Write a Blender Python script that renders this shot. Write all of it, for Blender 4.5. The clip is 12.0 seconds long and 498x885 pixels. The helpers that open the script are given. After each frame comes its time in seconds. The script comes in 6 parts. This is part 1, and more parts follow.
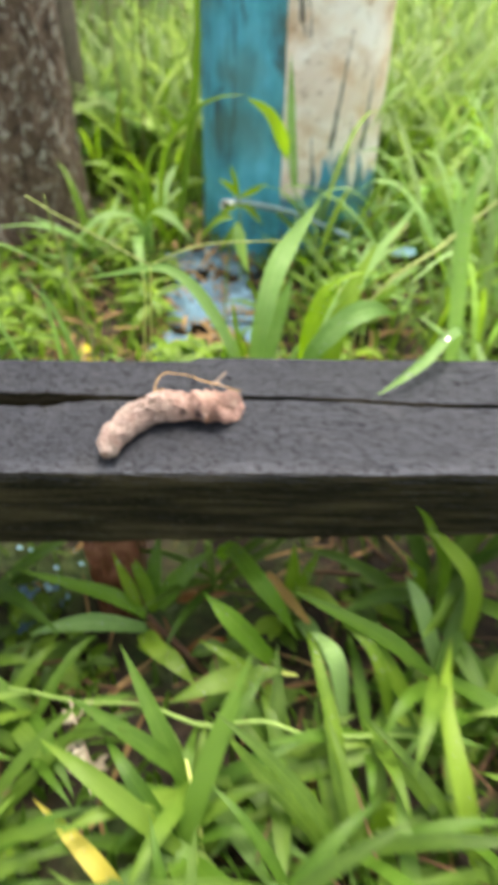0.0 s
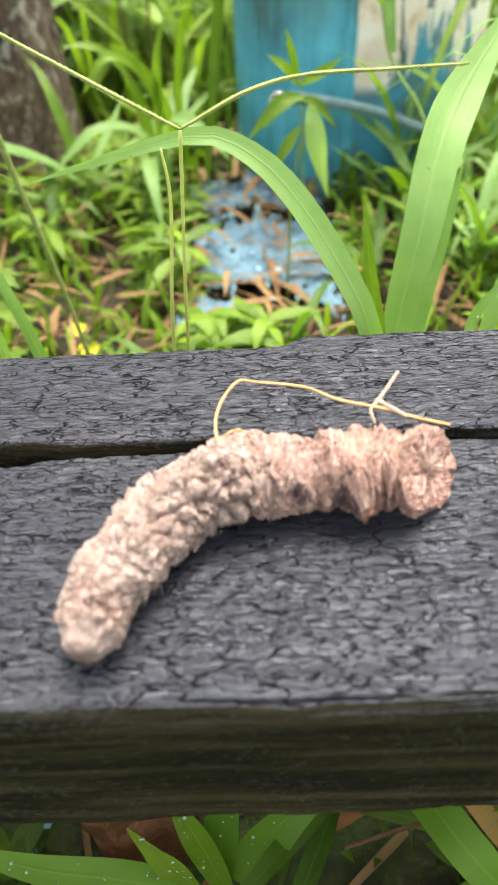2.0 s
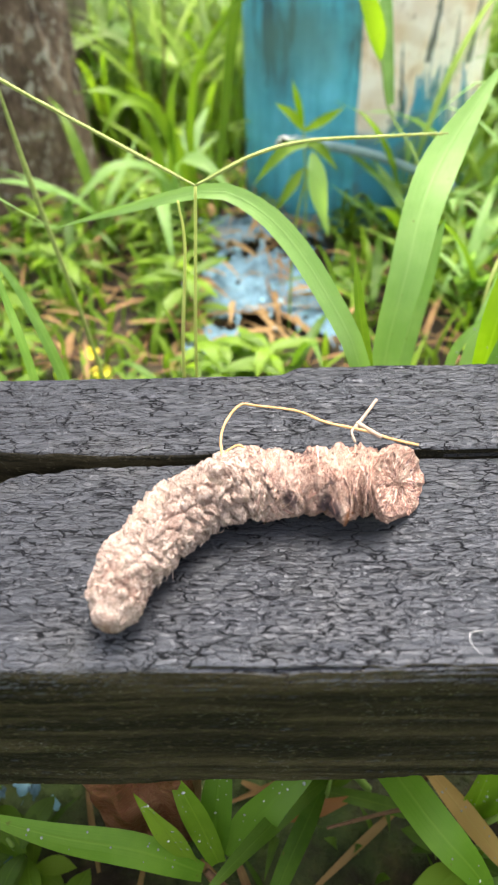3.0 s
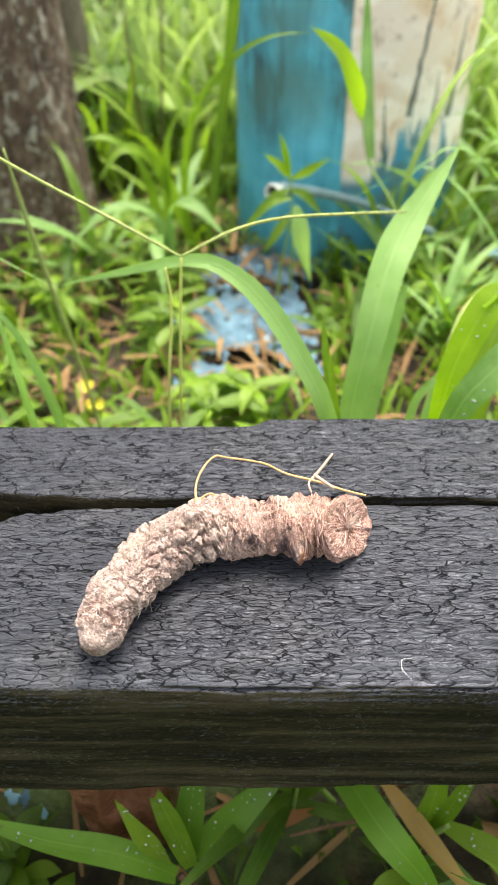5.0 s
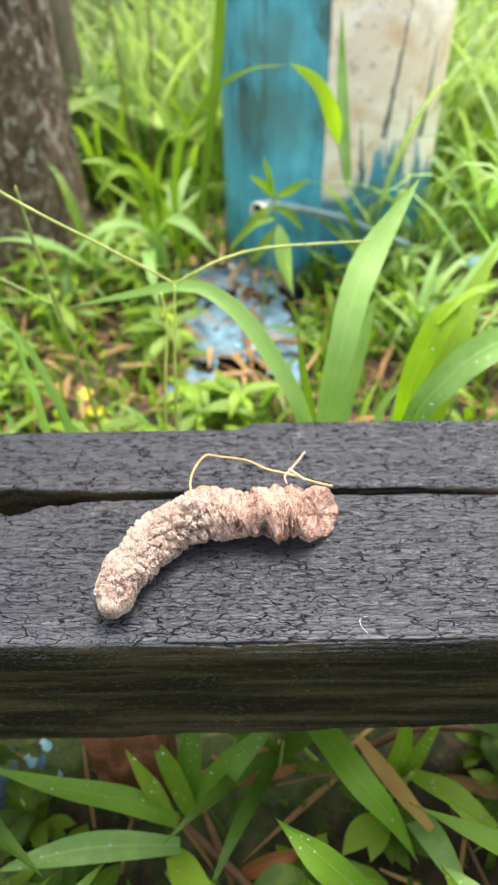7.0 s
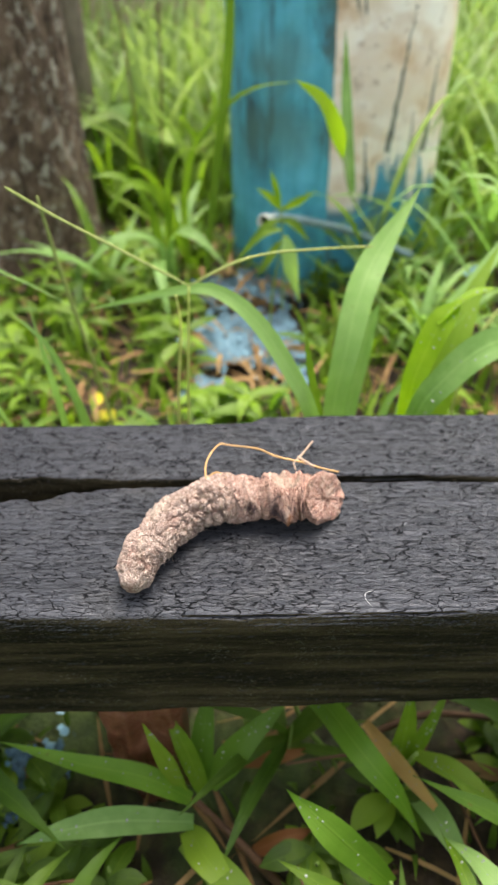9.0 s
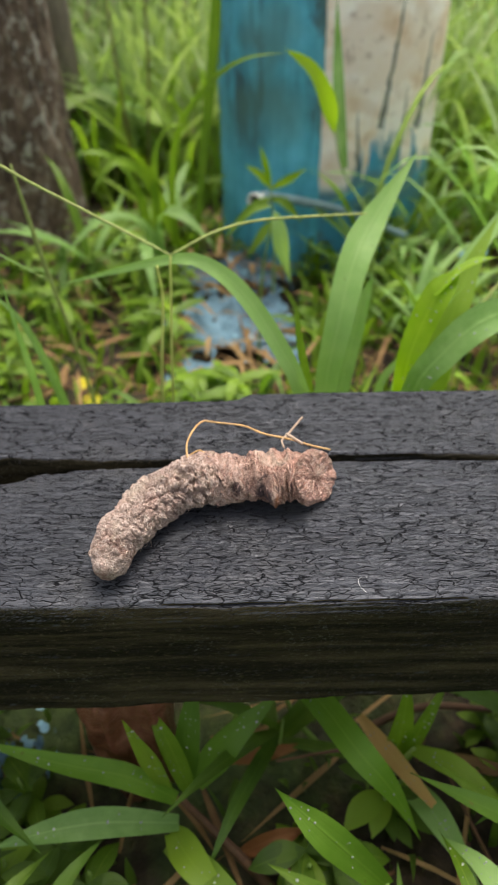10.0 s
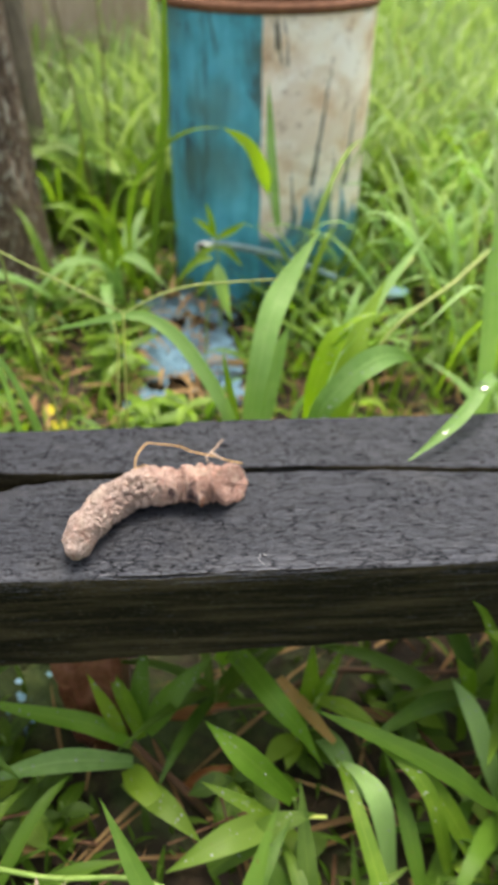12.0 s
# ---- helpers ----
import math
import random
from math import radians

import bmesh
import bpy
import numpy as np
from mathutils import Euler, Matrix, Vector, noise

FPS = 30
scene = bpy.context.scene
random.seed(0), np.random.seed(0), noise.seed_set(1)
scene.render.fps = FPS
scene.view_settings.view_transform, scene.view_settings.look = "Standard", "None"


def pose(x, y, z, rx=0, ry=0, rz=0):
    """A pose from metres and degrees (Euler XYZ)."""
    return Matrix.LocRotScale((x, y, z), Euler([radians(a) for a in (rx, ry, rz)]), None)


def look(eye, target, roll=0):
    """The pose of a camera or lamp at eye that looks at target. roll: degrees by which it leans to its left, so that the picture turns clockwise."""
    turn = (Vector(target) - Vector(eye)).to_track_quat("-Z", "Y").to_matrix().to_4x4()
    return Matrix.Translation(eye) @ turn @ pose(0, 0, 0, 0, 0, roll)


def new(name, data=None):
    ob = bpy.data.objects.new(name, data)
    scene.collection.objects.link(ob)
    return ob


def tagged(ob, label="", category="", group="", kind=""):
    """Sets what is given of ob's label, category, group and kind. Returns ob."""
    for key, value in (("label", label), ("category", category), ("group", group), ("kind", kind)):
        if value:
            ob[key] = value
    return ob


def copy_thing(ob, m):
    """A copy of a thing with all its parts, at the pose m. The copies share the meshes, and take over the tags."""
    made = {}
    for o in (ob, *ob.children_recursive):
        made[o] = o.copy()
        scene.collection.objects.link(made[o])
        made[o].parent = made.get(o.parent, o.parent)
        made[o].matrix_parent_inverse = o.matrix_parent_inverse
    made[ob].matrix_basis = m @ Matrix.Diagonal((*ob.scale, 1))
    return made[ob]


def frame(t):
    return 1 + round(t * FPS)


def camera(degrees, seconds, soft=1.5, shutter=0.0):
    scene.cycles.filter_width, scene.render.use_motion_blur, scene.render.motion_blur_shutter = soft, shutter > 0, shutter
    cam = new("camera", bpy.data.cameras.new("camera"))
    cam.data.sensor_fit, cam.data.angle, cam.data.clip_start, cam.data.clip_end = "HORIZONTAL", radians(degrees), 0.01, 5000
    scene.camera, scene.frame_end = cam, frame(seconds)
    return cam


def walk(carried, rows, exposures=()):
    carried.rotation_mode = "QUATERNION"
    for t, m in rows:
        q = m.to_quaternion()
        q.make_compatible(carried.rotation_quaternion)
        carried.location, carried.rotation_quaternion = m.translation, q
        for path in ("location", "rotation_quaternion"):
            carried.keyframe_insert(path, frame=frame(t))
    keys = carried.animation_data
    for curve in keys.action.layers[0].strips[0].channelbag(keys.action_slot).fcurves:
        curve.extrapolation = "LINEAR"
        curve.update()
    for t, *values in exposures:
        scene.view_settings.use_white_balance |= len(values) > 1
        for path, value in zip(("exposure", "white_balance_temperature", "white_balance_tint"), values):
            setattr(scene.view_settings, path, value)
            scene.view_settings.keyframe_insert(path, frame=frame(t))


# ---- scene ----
# ---- camera and its walk ----
cam = camera(39.2, 12.0, 1.0, 0.3)
cam.data.dof.use_dof = True
cam.data.dof.focus_distance = 0.243
cam.data.dof.aperture_fstop = 16.5
PATH = [
    (0, (-0.00648, -0.32925, 0.32347), (0.00437, 0.41348, -0.34604), 0.955),
    (0.5, (-0.06796, -0.13539, 0.20590), (-0.08741, 0.60921, -0.46133), -2.072),
    (1, (-0.04492, -0.06249, 0.14772), (-0.04251, 0.65422, -0.54964), -2.087),
    (1.5, (-0.04865, -0.05499, 0.13300), (-0.06966, 0.65838, -0.56747), -3.122),
    (2, (-0.05554, -0.06786, 0.14273), (-0.07719, 0.64865, -0.55452), -3.481),
    (2.5, (-0.05259, -0.08206, 0.15490), (-0.06720, 0.64759, -0.52876), -2.821),
    (3, (-0.05452, -0.09423, 0.16378), (-0.07675, 0.64629, -0.50789), -2.169),
    (3.2, (-0.05223, -0.09430, 0.17228), (-0.06795, 0.65034, -0.49500), -1.893),
    (4.8, (-0.04445, -0.11088, 0.19279), (-0.05357, 0.64899, -0.45722), -0.767),
    (5, (-0.04564, -0.11239, 0.19440), (-0.05877, 0.64619, -0.45704), -0.817),
    (5.5, (-0.04288, -0.12076, 0.20091), (-0.05846, 0.64009, -0.44782), -1.042),
    (6, (-0.04324, -0.12410, 0.20535), (-0.06291, 0.63936, -0.44021), -1.396),
    (6.5, (-0.04417, -0.13370, 0.20583), (-0.05947, 0.62721, -0.44285), -1.247),
    (7, (-0.04218, -0.15036, 0.22582), (-0.04399, 0.61058, -0.42300), -1.037),
    (7.2, (-0.04894, -0.16055, 0.22786), (-0.04500, 0.60563, -0.41475), -0.332),
    (8.8, (-0.04141, -0.17022, 0.23192), (-0.04511, 0.59729, -0.40911), -1.053),
    (9, (-0.04505, -0.17282, 0.22955), (-0.05417, 0.60172, -0.40292), -1.417),
    (9.5, (-0.04463, -0.16883, 0.22229), (-0.05158, 0.60359, -0.41278), -1.158),
    (10, (-0.04119, -0.16010, 0.21003), (-0.04262, 0.60754, -0.43085), -1.384),
    (10.5, (-0.04749, -0.15260, 0.20594), (-0.05788, 0.61269, -0.43767), -1.234),
    (11, (-0.04645, -0.15467, 0.20741), (-0.04954, 0.60636, -0.44130), -0.400),
    (11.5, (-0.04500, -0.17204, 0.22421), (-0.04863, 0.59466, -0.41778), -1.168),
    (12, (-0.02338, -0.24013, 0.27311), (0.02710, 0.54364, -0.34589), 0.392),
]
EXPOSURES = [(0.0, 1.63), (0.5, 1.93), (1.0, 1.75), (1.5, 1.66), (2.5, 2.17), (3.0, 2.02), (5.0, 1.85), (6.0, 1.87), (7.0, 1.91), (9.0, 1.46), (9.5, 1.22), (10.0, 1.01), (11.0, 0.98), (12.0, 1.34)]
EXPOSURES = [(t, stops, 7250.0, 10.0) for t, stops in EXPOSURES]
walk(cam, [(t, look(eye, target, roll)) for t, eye, target, roll in PATH], EXPOSURES)

# ---- world and light: a soft overcast day ----
SUN_UP, SUN_TURN = radians(70), radians(15)
world = bpy.data.worlds.new("sky")
scene.world = world
world.use_nodes = True
wn = world.node_tree.nodes
sky = wn.new("ShaderNodeTexSky")
sky.sky_type = "NISHITA"
sky.sun_disc = False
sky.sun_elevation, sky.sun_rotation = SUN_UP, SUN_TURN
sky.dust_density = 4.0
wn["Background"].inputs["Strength"].default_value = 0.15
haze = wn.new("ShaderNodeHueSaturation")
haze.inputs["Saturation"].default_value = 0.45
world.node_tree.links.new(sky.outputs[0], haze.inputs["Color"])
world.node_tree.links.new(haze.outputs[0], wn["Background"].inputs["Color"])
sun = new("sun", bpy.data.lights.new("sun", "SUN"))
sun.data.energy = 2.2
sun.data.angle = radians(35)
sun.data.color = (1.0, 0.97, 0.92)
sun.matrix_world = look((math.sin(SUN_TURN) * math.cos(SUN_UP) * 5, math.cos(SUN_TURN) * math.cos(SUN_UP) * 5, math.sin(SUN_UP) * 5), (0, 0, 0))
GROUND = -0.205


# ---- materials ----
class Mat:
    """A small wrapper that builds a node material."""

    def __init__(self, name):
        self.m = bpy.data.materials.new(name)
        self.m.use_nodes = True
        self.t = self.m.node_tree
        self.n = self.t.nodes
        self.b = self.n["Principled BSDF"]
        self.out = self.n["Material Output"]

    def link(self, a, b):
        self.t.links.new(a, b)

    def node(self, kind, **inputs):
        n = self.n.new("ShaderNode" + kind)
        for k, v in inputs.items():
            key = int(k[1:]) if k[0] == "_" else k
            if hasattr(v, "is_output"):
                self.link(v, n.inputs[key])
            else:
                n.inputs[key].default_value = v
        return n

    def coord(self, scale=(1, 1, 1), which="Object"):
        c = self.n.new("ShaderNodeTexCoord")
        mp = self.node("Mapping", Vector=c.outputs[which], Scale=scale)
        return mp.outputs[0]

    def noise(self, vec, scale, detail=4.0, rough=0.55, distort=0.0):
        return self.node("TexNoise", Vector=vec, Scale=scale, Detail=detail, Roughness=rough, Distortion=distort).outputs[0]

    def math(self, op, a, b=0.0, c=0.0, clamp=False):
        n = self.n.new("ShaderNodeMath")
        n.operation = op
        n.use_clamp = clamp
        for i, v in enumerate((a, b, c)):
            if hasattr(v, "is_output"):
                self.link(v, n.inputs[i])
            else:
                n.inputs[i].default_value = v
        return n.outputs[0]

    def ramp(self, fac, stops):
        n = self.n.new("ShaderNodeValToRGB")
        self.link(fac, n.inputs[0])
        el = n.color_ramp.elements
        while len(el) < len(stops):
            el.new(0.5)
        for e, (p, c) in zip(el, stops):
            e.position, e.color = p, (*c, 1) if len(c) == 3 else c
        return n.outputs[0]

    def step(self, v, lo, hi):
        n = self.node("MapRange", Value=v)
        n.interpolation_type = "SMOOTHSTEP"
        n.inputs[1].default_value, n.inputs[2].default_value = lo, hi
        return n.outputs[0]

    def mix(self, fac, a, b, blend="MIX"):
        n = self.n.new("ShaderNodeMix")
        n.data_type, n.blend_type = "RGBA", blend
        for sock, v in ((n.inputs[0], fac), (n.inputs[6], a), (n.inputs[7], b)):
            if hasattr(v, "is_output"):
                self.link(v, sock)
            else:
                sock.default_value = (*v, 1) if isinstance(v, tuple) else v
        return n.outputs[2]

    def bump(self, height, strength=0.5, distance=0.001, normal=None):
        n = self.node("Bump", Strength=strength, Distance=distance, Height=height)
        if normal is not None:
            self.link(normal, n.inputs["Normal"])
        return n.outputs[0]

    def done(self, color, rough=0.6, normal=None, spec=None, metal=None):
        for key, v in (("Base Color", color), ("Roughness", rough), ("Normal", normal), ("Specular IOR Level", spec), ("Metallic", metal)):
            if v is None:
                continue
            if hasattr(v, "is_output"):
                self.link(v, self.b.inputs[key])
            else:
                self.b.inputs[key].default_value = (*v, 1) if isinstance(v, tuple) else v
        return self.m


def leaf_material(name, dark, mid, light, glow=0.45, rough=0.42):
    """A grass leaf: fine lengthwise veins, a paler midrib, hue varied leaf by leaf, and light shining through."""
    k = Mat(name)
    uv = k.n.new("ShaderNodeUVMap").outputs[0]
    sep = k.node("SeparateXYZ", Vector=uv)
    u, v = sep.outputs[0], sep.outputs[1]
    r = k.math("FRACT", k.math("ADD", k.n.new("ShaderNodeObjectInfo").outputs["Random"], k.n.new("ShaderNodeNewGeometry").outputs["Random Per Island"]))
    base = k.ramp(r, [(0.0, dark), (0.5, mid), (1.0, light)])
    pos = k.coord((1, 1, 1))
    blot = k.noise(pos, 60, 5, 0.6)
    base = k.mix(k.step(blot, 0.35, 0.75), base, k.mix(0.5, base, light), "MIX")
    vein = k.node("TexNoise", Vector=k.node("CombineXYZ", X=k.math("MULTIPLY", u, 26.0), Y=k.math("MULTIPLY", v, 1.2)).outputs[0], Scale=1.0, Detail=2.0).outputs[0]
    base = k.mix(k.math("MULTIPLY", vein, 0.35), base, light)
    rib = k.math("SUBTRACT", 1.0, k.step(k.math("ABSOLUTE", k.math("SUBTRACT", u, 0.5)), 0.0, 0.06))
    base = k.mix(k.math("MULTIPLY", rib, 0.5), base, light)
    spot = k.step(k.noise(pos, 190, 2, 0.5), 0.72, 0.78)
    base = k.mix(k.math("MULTIPLY", spot, 0.5), base, (0.16, 0.12, 0.03))
    normal = k.bump(k.math("ADD", vein, k.math("MULTIPLY", rib, 0.8)), 0.35, 0.0006)
    k.done(base, k.math("ADD", rough, k.math("MULTIPLY", blot, 0.15)), normal, 0.4)
    tr = k.node("BsdfTranslucent", Color=k.mix(1.0, base, (0.95, 1.0, 0.55), "MULTIPLY"))
    mixer = k.node("MixShader", _0=glow, _1=k.b.outputs[0], _2=tr.outputs[0])
    k.link(mixer.outputs[0], k.out.inputs[0])
    return k.m


LEAF = leaf_material("leaf_green", (0.070, 0.165, 0.010), (0.136, 0.268, 0.016), (0.24, 0.39, 0.040), 0.5)
LEAF_LIME = leaf_material("leaf_lime", (0.17, 0.35, 0.008), (0.24, 0.43, 0.012), (0.34, 0.53, 0.04), 0.6)
LEAF_PALE = leaf_material("leaf_pale", (0.122, 0.275, 0.058), (0.195, 0.385, 0.098), (0.32, 0.52, 0.18), 0.5)
# far leaves: the background's brighter, washed-out light is put into their colour
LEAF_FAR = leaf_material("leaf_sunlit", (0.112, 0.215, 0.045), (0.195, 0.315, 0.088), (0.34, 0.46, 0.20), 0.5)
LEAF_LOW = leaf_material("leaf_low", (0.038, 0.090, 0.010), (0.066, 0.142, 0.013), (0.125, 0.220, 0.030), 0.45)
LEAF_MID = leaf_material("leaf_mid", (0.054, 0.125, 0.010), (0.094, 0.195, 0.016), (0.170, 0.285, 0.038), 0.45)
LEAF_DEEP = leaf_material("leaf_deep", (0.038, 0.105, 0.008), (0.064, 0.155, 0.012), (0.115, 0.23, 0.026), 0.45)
LEAF_BROAD = leaf_material("leaf_broad", (0.105, 0.27, 0.018), (0.15, 0.335, 0.026), (0.24, 0.43, 0.055), 0.5)
LEAF_YELLOW = leaf_material("leaf_yellow", (0.33, 0.28, 0.025), (0.40, 0.34, 0.03), (0.48, 0.42, 0.06), 0.4)
LEAF_RED = leaf_material("leaf_rust", (0.20, 0.07, 0.025), (0.28, 0.105, 0.035), (0.36, 0.17, 0.07), 0.3, 0.6)
LEAF_TAN = leaf_material("leaf_tan", (0.40, 0.17, 0.045), (0.47, 0.23, 0.07), (0.52, 0.36, 0.12), 0.3, 0.6)
HUSK = leaf_material("leaf_husk", (0.26, 0.20, 0.13), (0.42, 0.35, 0.25), (0.58, 0.52, 0.42), 0.3, 0.8)
LEAF_DRY = leaf_material("leaf_dry", (0.12, 0.06, 0.026), (0.21, 0.115, 0.045), (0.34, 0.22, 0.10), 0.25, 0.7)


def charred_wood():
    """Alligatored charcoal: small checked plates with a slaty sheen, hairline cracks along and across the grain, browner flanks."""
    k = Mat("charred_wood")
    p = k.coord((1, 1, 1))
    warp = k.node("TexNoise", Vector=k.coord((130, 260, 260)), Scale=1.0, Detail=2.0).outputs[1]

    def checks(sx, sy, amount, randomness):
        v = k.node("VectorMath", _0=k.coord((sx, sy, sy)), _1=k.node("VectorMath", _0=warp, _1=(amount, amount, amount)).outputs[0])
        v.operation = "ADD"
        v.inputs[1].links[0].from_node.operation = "MULTIPLY"
        t = k.node("TexVoronoi", Vector=v.outputs[0], Scale=1.0, Randomness=randomness)
        t.feature = "DISTANCE_TO_EDGE"
        return t.outputs["Distance"]

    d1, d2 = checks(82, 370, 1.0, 0.95), checks(180, 720, 1.2, 1.0)
    d3 = checks(14, 420, 0.9, 1.0)
    patch = k.step(k.noise(p, 26, 3, 0.6), 0.38, 0.62)
    gap1, gap2 = k.noise(k.coord((110, 190, 190)), 1.0, 4, 0.6), k.noise(k.coord((300, 480, 480)), 1.0, 3, 0.6)
    wide = k.math("ADD", 0.022, k.math("MULTIPLY", k.step(gap2, 0.3, 0.75), 0.060))
    thin1 = k.math("SUBTRACT", 1.0, k.step(k.math("DIVIDE", d1, wide), 0.35, 1.0))
    c1 = k.math("MULTIPLY", thin1, k.math("ADD", 0.14, k.math("MULTIPLY", k.step(gap1, 0.40, 0.52), 0.86)))
    c2 = k.math("MULTIPLY", k.math("SUBTRACT", 1.0, k.step(d2, 0.0, 0.06)), k.math("MULTIPLY", k.step(gap2, 0.42, 0.54), k.math("ADD", 0.25, k.math("MULTIPLY", patch, 0.65))))
    c3 = k.math("MULTIPLY", k.math("SUBTRACT", 1.0, k.step(d3, 0.0, 0.035)), k.step(gap1, 0.44, 0.58))
    dome = k.math("ADD", k.math("MULTIPLY", k.step(d1, 0.0, 0.16), 0.6), k.math("MULTIPLY", k.step(d2, 0.0, 0.14), 0.35))
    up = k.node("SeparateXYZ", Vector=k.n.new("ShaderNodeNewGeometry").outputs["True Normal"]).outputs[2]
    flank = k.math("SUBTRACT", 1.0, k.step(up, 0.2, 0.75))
    crack = k.math("MAXIMUM", k.math("MULTIPLY", k.math("MAXIMUM", c1, c2), k.math("SUBTRACT", 1.0, k.math("MULTIPLY", flank, 0.85))), k.math("MULTIPLY", c3, k.math("SUBTRACT", 1.0, k.math("MULTIPLY", flank, 0.8))))
    grain = k.noise(k.coord((18, 190, 190)), 1.0, 6, 0.65, 0.3)
    fine = k.noise(k.coord((160, 900, 900)), 1.0, 4, 0.6)
    big = k.noise(p, 22, 4, 0.6)
    base = k.ramp(grain, [(0.25, (0.0070, 0.0082, 0.0118)), (0.5, (0.0155, 0.0180, 0.0250)), (0.78, (0.036, 0.040, 0.053))])
    base = k.mix(k.math("MULTIPLY", k.step(big, 0.52, 0.72), 0.7), base, (0.044, 0.045, 0.048))
    ash = k.step(k.noise(k.coord((36, 80, 80)), 1.0, 5, 0.7), 0.60, 0.72)
    base = k.mix(k.math("MULTIPLY", ash, 0.22), base, (0.15, 0.145, 0.15))
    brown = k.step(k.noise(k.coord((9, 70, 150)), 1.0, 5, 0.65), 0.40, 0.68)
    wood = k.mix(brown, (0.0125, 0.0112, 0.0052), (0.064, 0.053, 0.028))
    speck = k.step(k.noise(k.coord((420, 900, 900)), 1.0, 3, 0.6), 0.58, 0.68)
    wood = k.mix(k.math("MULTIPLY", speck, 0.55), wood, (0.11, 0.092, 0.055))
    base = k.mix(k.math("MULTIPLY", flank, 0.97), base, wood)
    base = k.mix(k.math("MULTIPLY", crack, 0.94), base, (0.004, 0.004, 0.005))
    curly = k.noise(k.coord((430, 680, 680)), 1.0, 3, 0.6, 2.4)
    worm = k.step(k.math("ABSOLUTE", k.math("SUBTRACT", curly, 0.5)), 0.0, 0.05)
    soft = k.math("ADD", k.math("ADD", k.math("MULTIPLY", grain, 0.7), k.math("MULTIPLY", fine, 0.40)), k.math("ADD", k.math("MULTIPLY", worm, 0.24), k.math("MULTIPLY", dome, 0.16)))
    h = k.math("SUBTRACT", soft, k.math("MULTIPLY", crack, 1.5))
    pits = k.noise(k.coord((600, 900, 900)), 1.0, 4, 0.7, 0.6)
    lines = k.noise(k.coord((12, 60, 170)), 1.0, 6, 0.7, 0.3)
    side = k.math("ADD", k.math("MULTIPLY", pits, 2.2), k.math("MULTIPLY", lines, 1.8))
    h = k.math("ADD", k.math("MULTIPLY", h, k.math("SUBTRACT", 1.0, k.math("MULTIPLY", flank, 0.9))), k.math("MULTIPLY", side, flank))
    polish = k.math("SUBTRACT", 1.0, k.step(k.math("ADD", k.node("SeparateXYZ", Vector=p).outputs[1], k.math("MULTIPLY", big, 0.012)), 0.009, 0.020))
    polish = k.math("MULTIPLY", polish, k.math("SUBTRACT", 1.0, flank))
    normal = k.bump(k.math("MULTIPLY", h, k.math("SUBTRACT", 1.0, k.math("MULTIPLY", polish, 0.55))), 1.0, 0.00085)
    wet = k.math("MULTIPLY", flank, k.math("MULTIPLY", k.step(pits, 0.55, 0.66), k.step(k.noise(k.coord((30, 60, 60)), 1.0, 4, 0.6), 0.50, 0.62)))
    rough = k.math("ADD", k.math("ADD", 0.36, k.math("MULTIPLY", fine, 0.28)), k.math("MULTIPLY", flank, 0.2))
    rough = k.math("SUBTRACT", k.math("ADD", rough, k.math("MULTIPLY", crack, 0.4)), k.math("MULTIPLY", wet, 0.42), 0.0, True)
    k.b.inputs["Specular Tint"].default_value = (0.84, 0.88, 1.0, 1.0)
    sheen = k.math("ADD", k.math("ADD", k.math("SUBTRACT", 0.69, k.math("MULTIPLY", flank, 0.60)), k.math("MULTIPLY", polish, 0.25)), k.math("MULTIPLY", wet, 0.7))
    return k.done(base, rough, normal, k.math("MULTIPLY", sheen, k.math("SUBTRACT", 1.0, k.math("MULTIPLY", crack, 0.75))))


CHAR = charred_wood()


